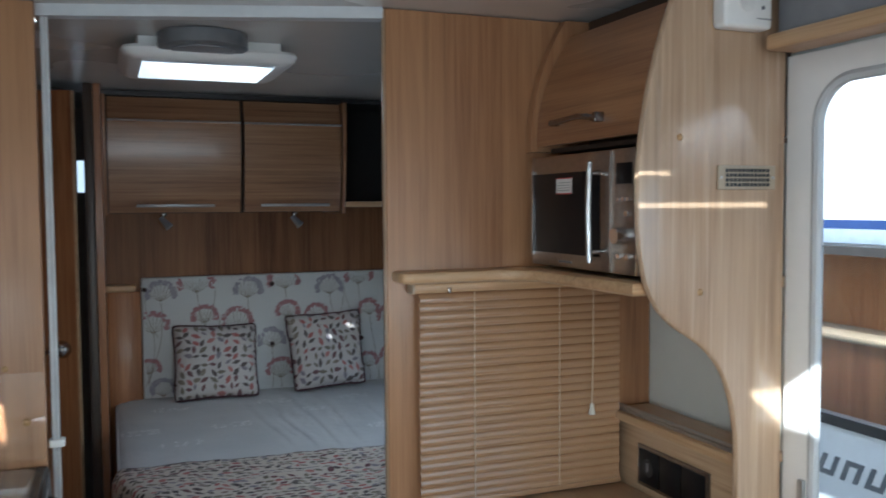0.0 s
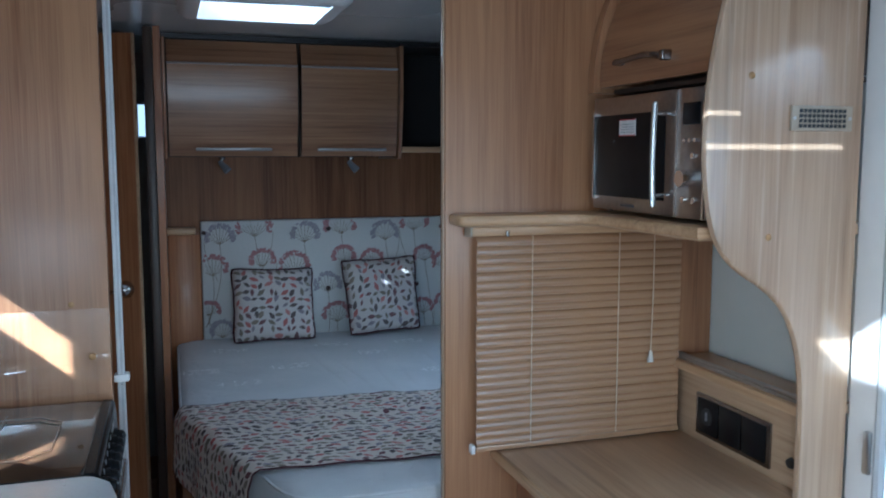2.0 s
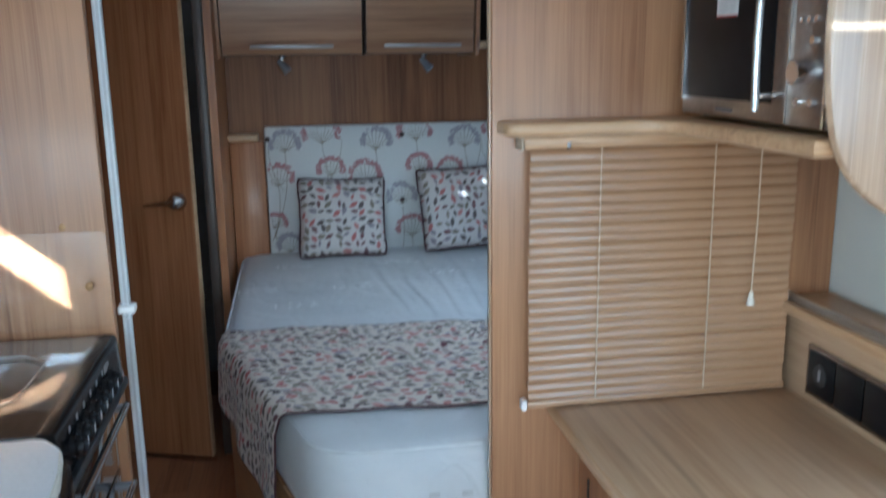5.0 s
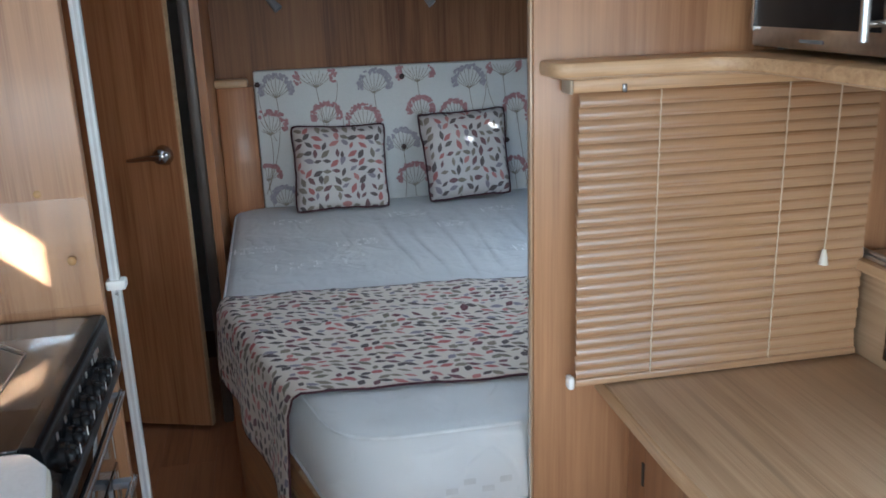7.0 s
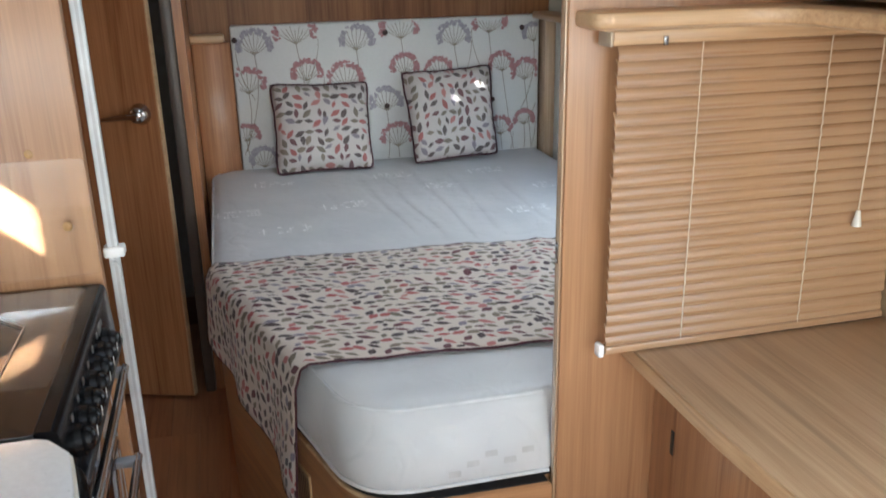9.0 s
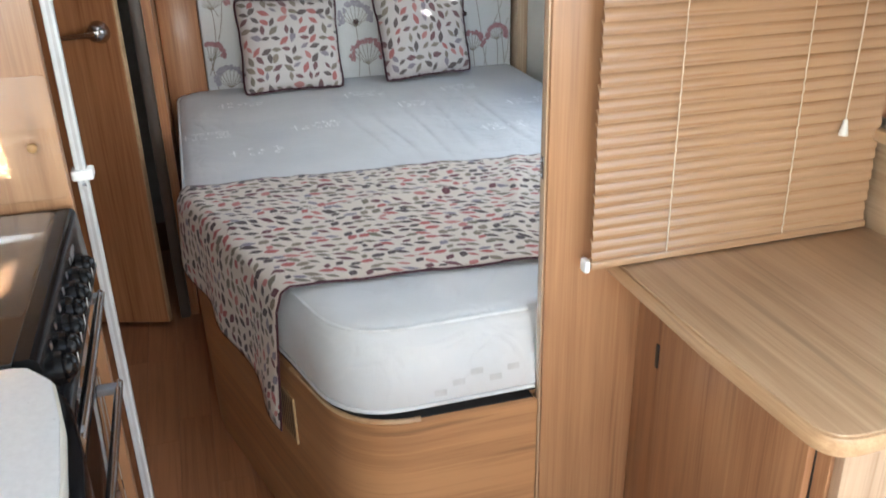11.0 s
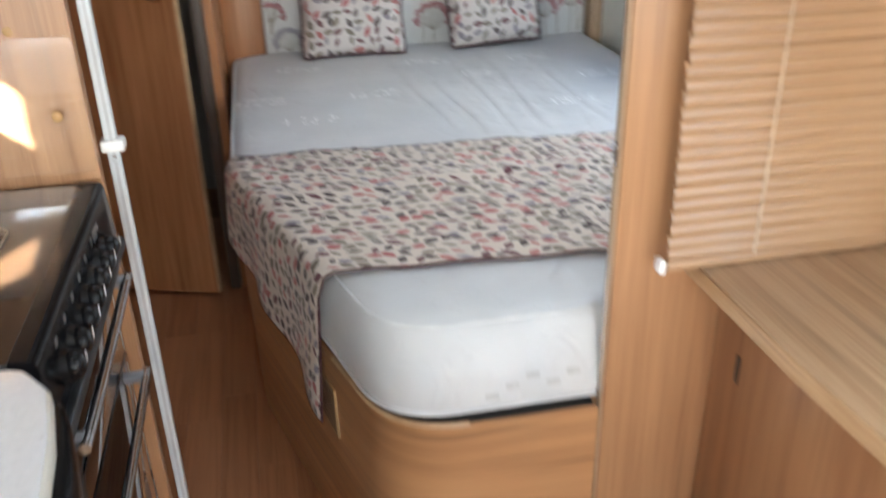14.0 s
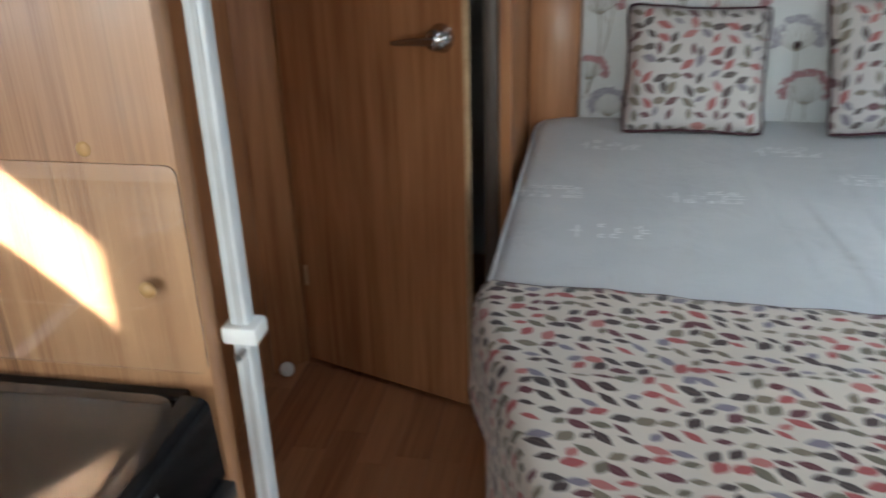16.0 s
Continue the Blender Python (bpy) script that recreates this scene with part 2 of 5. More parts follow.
    links.new(bent.outputs[0], cells.inputs["Vector"])
    puff = nodes.new("ShaderNodeMapRange")
    puff.interpolation_type = "SMOOTHSTEP"
    puff.inputs["From Max"].default_value, puff.inputs["To Max"].default_value = 0.06, 0.09
    links.new(cells.outputs["Distance"], puff.inputs[0])
    soft = math_node(nodes, links, "ADD", soft, puff.outputs[0])
    soft = math_node(nodes, links, "ADD", soft, math_node(nodes, links, "MULTIPLY", tuck.outputs[0], 0.35))
    h = math_node(nodes, links, "ADD", soft, math_node(nodes, links, "MULTIPLY", fine.outputs[0], 0.07))
    bump(nodes, links, bsdf, h, 0.75, 0.013)
    return m


def clear_glass(name, tint=(0.9, 0.96, 0.93), rough=0.0):
    m, nodes, links, bsdf = material(name)
    bsdf.inputs["Base Color"].default_value = (*tint, 1)
    bsdf.inputs["Transmission Weight"].default_value = 1.0
    bsdf.inputs["Roughness"].default_value = rough
    bsdf.inputs["IOR"].default_value = 1.45
    return m


OAK_V = wood("oak_laminate_upright", "z")
OAK_X = wood("oak_laminate_level", "x", dark=(0.235, 0.112, 0.05), light=(0.43, 0.235, 0.112), plank=0.19, rough=0.36, coat=0.5, spread=0.8, coat_rough=0.17)
OAK_BED = wood("oak_laminate_bed", "xy", dark=(0.24, 0.104, 0.042), light=(0.47, 0.245, 0.108), plank=0.13, spread=1.2, veins=0.6)
OAK_TOP = wood("oak_laminate_top", "y", dark=(0.43, 0.28, 0.155), light=(0.60, 0.425, 0.26), plank=0.3, rough=0.3, coat=0.3, spread=0.3)
OAK_PALE = wood("oak_laminate_pale", "z", dark=(0.41, 0.27, 0.165), light=(0.585, 0.42, 0.27), rough=0.24, coat=0.9, plank=0.1, coat_rough=0.16)
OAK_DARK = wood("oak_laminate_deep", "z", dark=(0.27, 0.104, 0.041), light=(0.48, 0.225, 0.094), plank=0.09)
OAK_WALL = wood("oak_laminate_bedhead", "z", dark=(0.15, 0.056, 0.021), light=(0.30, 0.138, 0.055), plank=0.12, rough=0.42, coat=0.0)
OAK_LIP = wood("oak_solid_lipping", "y", dark=(0.46, 0.285, 0.145), light=(0.64, 0.435, 0.245), plank=0.5, spread=0.2)
OAK_LIPX = wood("oak_solid_lipping_x", "x", dark=(0.46, 0.285, 0.145), light=(0.64, 0.435, 0.245), plank=0.5, spread=0.2)
SLAT = wood("blind_slat_wood", "x", dark=(0.345, 0.190, 0.093), light=(0.47, 0.295, 0.163), plank=5.0, rough=0.28, coat=1.0, spread=0.0, veins=0.2, coat_rough=0.15)
PLANK = wood("floor_vinyl", "y", dark=(0.28, 0.11, 0.046), light=(0.46, 0.215, 0.098), rough=0.34, coat=0.1, per_object=True, spread=1.2)
WHITE = plain("white_plastic", (0.85, 0.84, 0.81), 0.4, vary=0.015)
CREAM = plain("cream_wallboard", (0.70, 0.70, 0.64), 0.55, vary=0.03, scale=8, relief=0.05)
CEIL = plain("ceiling_board", (0.62, 0.60, 0.56), 0.27, vary=0.03, scale=6, relief=0.02)
ALU = plain("white_aluminium", (0.64, 0.655, 0.66), 0.3, 0.0, 0.04, coat=0.2)
STEEL = plain("brushed_steel", (0.42, 0.39, 0.36), 0.32, 1.0, 0.1, 80)
CHROME = plain("chrome", (0.75, 0.76, 0.78), 0.12, 1.0, 0.03)
DIM = plain("dark_nickel", (0.26, 0.24, 0.23), 0.22, 1.0, 0.08)
NICKEL = plain("polished_nickel", (0.46, 0.43, 0.41), 0.13, 1.0, 0.05)
SATIN = plain("satin_nickel", (0.55, 0.55, 0.55), 0.3, 1.0, 0.05)
BLACK = plain("black_enamel", (0.007, 0.007, 0.008), 0.14, vary=0.2)
BLACKP = plain("black_plastic", (0.018, 0.018, 0.019), 0.38, vary=0.2)
def dull(m, level):
    m.node_tree.nodes["Principled BSDF"].inputs["Specular IOR Level"].default_value = level
    return m


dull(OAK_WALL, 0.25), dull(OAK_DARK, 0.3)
BLACKG = plain("black_glass", (0.008, 0.008, 0.009), 0.05, vary=0.2)
BLACKG.node_tree.nodes["Principled BSDF"].inputs["Coat Weight"].default_value = 0.5
BLACKG.node_tree.nodes["Principled BSDF"].inputs["Coat Roughness"].default_value = 0.02
dull(BLACK, 0.15)
KNOB = plain("glossy_black_knob", (0.008, 0.008, 0.009), 0.2, vary=0.1)
dull(KNOB, 0.28)
PLATE = dull(plain("black_plate", (0.01, 0.01, 0.011), 0.3, vary=0.2), 0.15)
RUBBER_AND_SHADE = plain("seal_and_shade_dark", (0.045, 0.04, 0.037), 0.4)
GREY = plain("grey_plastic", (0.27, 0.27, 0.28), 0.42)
BEIGE = plain("beige_plastic", (0.43, 0.35, 0.25), 0.5)
BEIGE_WOOD = plain("oak_tone_plastic", (0.42, 0.27, 0.13), 0.45)
MAROON = plain("maroon_piping", (0.06, 0.014, 0.02), 0.75)
BUTTON = plain("brown_button", (0.05, 0.025, 0.022), 0.5)
LINEN = plain("headboard_linen", (0.66, 0.66, 0.64), 0.85, vary=0.05, scale=260, relief=0.15)
MAUVE = plain("mauve_print", (0.36, 0.335, 0.375), 0.85, vary=0.22, scale=120)
ROSE = plain("rose_print", (0.40, 0.21, 0.215), 0.85, vary=0.25, scale=120)
STEM = plain("olive_stem_print", (0.27, 0.23, 0.18), 0.85, vary=0.15, scale=120)
THROW = leaf_print("throw_cotton", (0.66, 0.575, 0.485), cell=0.0305, swing=1.1, length=0.64, width=0.31, squeeze=1.08, fade=0.0)
CUSHION = leaf_print("cushion_cotton", (0.62, 0.575, 0.54), cell=0.0345, swing=1.57, length=0.64, width=0.28, squeeze=1.0, fade=0.12)
TICK = ticking("mattress_ticking")
PIPE = plain("white_piping", (0.68, 0.685, 0.675), 0.75)
GLASS = clear_glass("clear_glass")
THREAD = plain("woven_thread", (0.93, 0.93, 0.92), 0.4)
THREAD_GREY = plain("woven_grey", (0.55, 0.545, 0.53), 0.6)
CORD = plain("beige_cord", (0.62, 0.52, 0.38), 0.8)
CAP = plain("screw_cap", (0.42, 0.24, 0.09), 0.4)
RED = plain("red_ink", (0.5, 0.05, 0.04), 0.6)
PAPER = plain("paper_label", (0.78, 0.77, 0.74), 0.6)
INK = plain("grey_ink", (0.18, 0.18, 0.19), 0.6)
WORKTOP = plain("white_worktop", (0.77, 0.785, 0.79), 0.3, vary=0.04, scale=160, coat=0.2)
# Dark brown for the shade in locker gaps and undersides.
LOCKER_SHADE = plain("locker_shade_brown", (0.05, 0.028, 0.016), 0.6)
# Near-black that stands for shade in gaps and recesses.
VOID = plain("shade_black", (0.02, 0.018, 0.017), 0.7)
GRP = plain("white_grp", (0.86, 0.865, 0.87), 0.3, vary=0.02)
BLUE = plain("blue_stripe", (0.03, 0.055, 0.16), 0.3)
TAR = plain("asphalt", (0.05, 0.05, 0.05), 0.9, vary=0.3, scale=90, relief=0.5)


# ---- mesh helpers ----
def box(bm, x0, x1, y0, y1, z0, z1):
    g = bmesh.ops.create_cube(bm, size=1.0)
    for v in g["verts"]:
        v.co = Vector(((x0 + x1) / 2 + v.co.x * (x1 - x0), (y0 + y1) / 2 + v.co.y * (y1 - y0), (z0 + z1) / 2 + v.co.z * (z1 - z0)))
    return bm


def bbox(x0, x1, y0, y1, z0, z1, r=0.0, seg=2):
    """A box with its edges rounded."""
    bm = box(bmesh.new(), x0, x1, y0, y1, z0, z1)
    if r:
        bmesh.ops.bevel(bm, geom=bm.edges[:], offset=r, segments=seg, profile=0.5, affect="EDGES")
    return bm


def rod(a, b, r, n=12, bm=None):
    bm = bm or bmesh.new()
    a, b = Vector(a), Vector(b)
    turn = (b - a).to_track_quat("Z", "Y").to_matrix().to_4x4()
    bmesh.ops.create_cone(bm, cap_ends=True, segments=n, radius1=r, radius2=r, depth=(b - a).length, matrix=Matrix.Translation((a + b) / 2) @ turn)
    return bm


def cone(a, b, r1, r2, n=16, bm=None):
    bm = bm or bmesh.new()
    a, b = Vector(a), Vector(b)
    turn = (b - a).to_track_quat("Z", "Y").to_matrix().to_4x4()
    bmesh.ops.create_cone(bm, cap_ends=True, segments=n, radius1=r1, radius2=r2, depth=(b - a).length, matrix=Matrix.Translation((a + b) / 2) @ turn)
    return bm


def ball(c, r, sx=1, sy=1, sz=1, n=10, bm=None):
    bm = bm or bmesh.new()
    bmesh.ops.create_uvsphere(bm, u_segments=n + 4, v_segments=n, radius=r, matrix=Matrix.Translation(c) @ Matrix.Diagonal((sx, sy, sz, 1)))
    return bm


def tube(points, r, n=8, closed=False, bm=None):
    """A round tube along a line of points."""
    bm = bm or bmesh.new()
    pts = [Vector(p) for p in points]
    rings, count = [], len(pts)
    side = None
    for i, p in enumerate(pts):
        before = pts[i - 1] if i or closed else p
        after = pts[(i + 1) % count] if i < count - 1 or closed else p
        d = (after - before).normalized()
        if side is None:
            side = d.cross(Vector((0, 0, 1)))
            if side.length < 1e-3:
                side = d.cross(Vector((1, 0, 0)))
        side = (side - d * side.dot(d)).normalized()
        up = d.cross(side)
        rings.append([bm.verts.new(p + r * (math.cos(k * math.tau / n) * side + math.sin(k * math.tau / n) * up)) for k in range(n)])
    for i in range(count if closed else count - 1):
        a, b = rings[i], rings[(i + 1) % count]
        for k in range(n):
            bm.faces.new((a[k], a[(k + 1) % n], b[(k + 1) % n], b[k]))
    if not closed:
        bm.faces.new(rings[0][::-1])
        bm.faces.new(rings[-1])
    bmesh.ops.recalc_face_normals(bm, faces=bm.faces[:])
    return bm


def slab(outline, to3d, depth, bevel=0.0):
    """A plate of the given outline (pairs), laid by to3d(u, v, w) with w from 0 to depth."""
    bm = bmesh.new()
    low = [bm.verts.new(to3d(u, v, 0)) for u, v in outline]
    top = [bm.verts.new(to3d(u, v, depth)) for u, v in outline]
    bm.faces.new(low[::-1])
    bm.faces.new(top)
    n = len(outline)
    for i in range(n):
        bm.faces.new((low[i], low[(i + 1) % n], top[(i + 1) % n], top[i]))
    bmesh.ops.recalc_face_normals(bm, faces=bm.faces[:])
    if bevel:
        rims = [e for e in bm.edges if len(e.link_faces) == 2 and max(len(f.verts) for f in e.link_faces) > 4]
        bmesh.ops.bevel(bm, geom=rims, offset=bevel, segments=2, profile=0.5, affect="EDGES")
    return bm


def filleted(points, n=8):
    """An outline from corners (x, y, radius)."""
    out, count = [], len(points)
    for i, (x, y, r) in enumerate(points):
        p = Vector((x, y))
        if r <= 0:
            out.append((x, y))
            continue
        a = Vector(points[i - 1][:2]) - p
        b = Vector(points[(i + 1) % count][:2]) - p
        half = a.angle(b) / 2
        cut = min(r / math.tan(half), a.length * 0.49, b.length * 0.49)
        s, e = p + a.normalized() * cut, p + b.normalized() * cut
        for k in range(n + 1):
            t = k / n
            q = (1 - t) ** 2 * s + 2 * t * (1 - t) * p + t * t * e
            out.append((q.x, q.y))
    return out


def rounded(x0, x1, y0, y1, r, n=5):
    return filleted([(x0, y0, r), (x1, y0, r), (x1, y1, r), (x0, y1, r)], n)


def inset(outline, d):
    """The outline moved inwards by d."""
    out, n = [], len(outline)
    for i in range(n):
        p, a, b = Vector(outline[i]), Vector(outline[i - 1]), Vector(outline[(i + 1) % n])
        e1, e2 = (p - a), (b - p)
        e1 = e1.normalized() if e1.length > 1e-6 else e2.normalized()
        e2 = e2.normalized() if e2.length > 1e-6 else e1
        t = (e1 + e2).normalized()
        q = p + Vector((-t.y, t.x)) * d
        out.append((q.x, q.y))
    return out


def part(name, bm, mat, parent=None, label="", smooth=35):
    me = bpy.data.meshes.new(name)
    bm.to_mesh(me)
    bm.free()
    me.materials.append(mat)
    if smooth:
        me.polygons.foreach_set("use_smooth", [True] * len(me.polygons))
        me.set_sharp_from_angle(angle=radians(smooth))
    ob = new(name, me)
    ob.parent = parent
    if label:
        ob["label"] = label
    return ob


def thing(name, x, y, z, label, category, group="", kind=""):
    ob = new(name)
    ob.location = (x, y, z)
    ob.empty_display_size = 0.05
    return tagged(ob, label, category, group, kind)


def put(name, bm, mat, parent, label="", smooth=35):
    """A part given in world metres under a thing that stands at its own base."""
    ob = part(name, bm, mat, parent, label, smooth)
    top = parent
    shift = Vector((0, 0, 0))
    while top:
        shift += top.location
        top = top.parent
    ob.data.transform(Matrix.Translation(-shift) @ Matrix.Identity(4))
    return ob


def setting(name, bm, mat, label, category, smooth=35):
    return tagged(part(name, bm, mat, None, "", smooth), label, category, "", "structure")


XY = lambda u, v, w: Vector((u, v, w))


# ---- the large structure ----
WALL_L, WALL_R, FRONT, BACK, TOP = -0.86, 1.42, -2.62, 4.12, 2.0


def wall_with_holes(name, axis, at, thick, span, height, holes, mat, label):
    """A wall in the plane axis = at, grown by thick, with square holes (a0, a1, z0, z1)."""
    cuts_a = sorted({span[0], span[1], *[v for h in holes for v in h[:2]]})
    cuts_z = sorted({height[0], height[1], *[v for h in holes for v in h[2:]]})
    bm = bmesh.new()
    for a0, a1 in zip(cuts_a, cuts_a[1:]):
        for z0, z1 in zip(cuts_z, cuts_z[1:]):
            ca, cz = (a0 + a1) / 2, (z0 + z1) / 2
            if any(h[0] < ca < h[1] and h[2] < cz < h[3] for h in holes):
                continue
            if axis == "x":
                box(bm, min(at, at + thick), max(at, at + thick), a0, a1, z0, z1)
            elif axis == "y":
                box(bm, a0, a1, min(at, at + thick), max(at, at + thick), z0, z1)
            else:
                box(bm, a0, a1, z0, z1, min(at, at + thick), max(at, at + thick))
    bmesh.ops.remove_doubles(bm, verts=bm.verts[:], dist=1e-5)
    return setting(name, bm, mat, label, "wall" if axis != "z" else "ceiling")


DOOR_Y0, DOOR_Y1, DOOR_TOP = 0.80, 1.447, 1.775
wall_with_holes("wall_east", "x", WALL_R, 0.035, (FRONT, 4.7), (-0.02, TOP + 0.05), [(DOOR_Y0 - 0.05, 1.53, 0.0, DOOR_TOP + 0.02), (-0.75, 0.5, 1.0, 1.6), (2.4, 3.4, 0.92, 1.44)], CREAM, "cream wallboard side wall with the entrance opening")
# The high unseen slit is added for the sun patch by the hob.
wall_with_holes("wall_west", "x", WALL_L, -0.035, (FRONT, 4.7), (-0.02, TOP + 0.05), [(-1.9, -0.5, 1.0, 1.6), (1.43, 2.1, 1.555, 1.668)], CREAM, "cream wallboard side wall")
wall_with_holes("wall_south", "y", FRONT, -0.035, (WALL_L, WALL_R), (-0.02, TOP + 0.05), [(-0.55, 1.15, 0.98, 1.62)], CREAM, "cream wallboard front wall with a window opening")
wall_with_holes("wall_north", "y", 4.7, 0.035, (WALL_L, WALL_R), (-0.02, TOP + 0.05), [], CREAM, "plain wallboard end wall")
# All but the first hole are unseen cuts that place sun patches and streaks.
wall_with_holes("ceiling", "z", TOP, 0.01, (WALL_L - 0.035, WALL_R + 0.035), (FRONT - 0.035, 4.735), [(0.14, 0.51, 2.62, 2.98), (0.25, 0.62, -0.55, 0.3), (-0.303, -0.272, 2.399, 2.434), (-0.146, -0.116, 2.478, 2.526), (0.44, 0.77, 0.840, 0.864), (0.50, 0.60, 0.931, 0.953)], CEIL, "pale satin ceiling board with a rooflight opening and added sun slits")

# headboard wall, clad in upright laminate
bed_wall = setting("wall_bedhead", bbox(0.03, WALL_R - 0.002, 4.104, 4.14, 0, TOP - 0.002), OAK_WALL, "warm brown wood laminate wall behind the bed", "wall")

# washroom corner: jamb, and a back board greyed to carry the room's dimness
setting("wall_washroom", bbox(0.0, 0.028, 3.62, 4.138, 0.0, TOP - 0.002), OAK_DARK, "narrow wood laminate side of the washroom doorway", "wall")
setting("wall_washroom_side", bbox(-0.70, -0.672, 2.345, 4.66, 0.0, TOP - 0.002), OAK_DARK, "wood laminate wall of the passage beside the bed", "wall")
splay = Vector((-0.115, -0.123)).normalized()
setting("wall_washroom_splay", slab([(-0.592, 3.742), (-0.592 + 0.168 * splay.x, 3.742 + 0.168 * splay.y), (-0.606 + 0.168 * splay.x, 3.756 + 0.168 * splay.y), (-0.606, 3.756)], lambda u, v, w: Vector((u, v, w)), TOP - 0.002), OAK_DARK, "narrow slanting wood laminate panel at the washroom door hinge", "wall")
setting("wall_washroom_back", bbox(-0.668, 0.026, 4.55, 4.58, 0.0, TOP - 0.002), plain("washroom_board", (0.28, 0.25, 0.22), 0.5), "washroom back wall with the room's dimness in its grey", "wall")
setting("trim", bbox(-0.036, -0.002, 3.60, 3.66, 0.0, TOP - 0.004, 0.006), plain("dark_jamb", (0.075, 0.052, 0.038), 0.4), "dark brown door jamb strip", "trim")

# partition between kitchen and bed
PART_X0, PART_Y0, PART_Y1 = 0.664, 2.068, 2.098
setting("wall_partition", bbox(PART_X0, WALL_R - 0.002, PART_Y0, PART_Y1, 0, TOP - 0.002, 0.004), OAK_V, "upright-grained oak laminate partition", "wall")
setting("trim", bbox(PART_X0 - 0.004, PART_X0 - 0.0005, PART_Y0 + 0.005, PART_Y1 - 0.005, 0, TOP - 0.004, 0.0012), OAK_PALE, "slim oak edging on the partition", "trim")
# kitchen end panel
setting("wall_kitchen_end", bbox(WALL_L + 0.002, -0.106, 2.272, 2.302, 0, TOP - 0.002, 0.003), OAK_V, "pale oak laminate panel at the end of the kitchen", "wall")
setting("wall_kitchen_back", bbox(WALL_L + 0.002, -0.672, 2.304, 2.343, 0, TOP - 0.002), OAK_DARK, "wood laminate filler wall", "wall")


def divider_track():
    t = thing("divider_rail", -0.087, 2.318, 0, "slim white aluminium rail standing at the doorway edge", "rail")
    bm = bbox(-0.097, -0.079, 2.304, 2.324, 0.0, 1.972, 0.003)
    put("rail", bm, ALU, t)
    put("groove", bbox(-0.0885, -0.0835, 2.3025, 2.3045, 0.0, 1.97), plain("pale_grey", (0.5, 0.5, 0.5), 0.4), t, "grey groove line")
    put("clip", bbox(-0.104, -0.068, 2.296, 2.328, 0.961, 0.980, 0.004), WHITE, t, "cream plastic clip")
    put("screw", rod((-0.086, 2.290, 0.952), (-0.086, 2.303, 0.952), 0.004), SATIN, t)
    return t


divider_track()


def header_track():
    a, b = Vector((-0.10, 2.322)), Vector((0.664, 2.085))
    d = (b - a).normalized()
    n = Vector((-d.y, d.x)) * 0.02
    out = [(*(a - n),), (*(b - n),), (*(b + n),), (*(a + n),)]
    return setting("trim", slab(out, lambda u, v, w: Vector((u, v, 1.972 + w)), 0.0275, 0.003), ALU, "white aluminium ceiling track across the opening", "trim")


header_track()

setting("floor", bbox(WALL_L - 0.03, WALL_R + 0.03, FRONT - 0.03, 4.73, -0.045, -0.003), plain("floor_underlay", (0.2, 0.09, 0.04), 0.6), "wood-effect vinyl floor laid in short strips", "floor")


# ---- outside ----
ground = setting("ground", bbox(-400, 400, -400, 400, -0.75, -0.45), TAR, "grey asphalt yard reaching to the horizon", "ground")


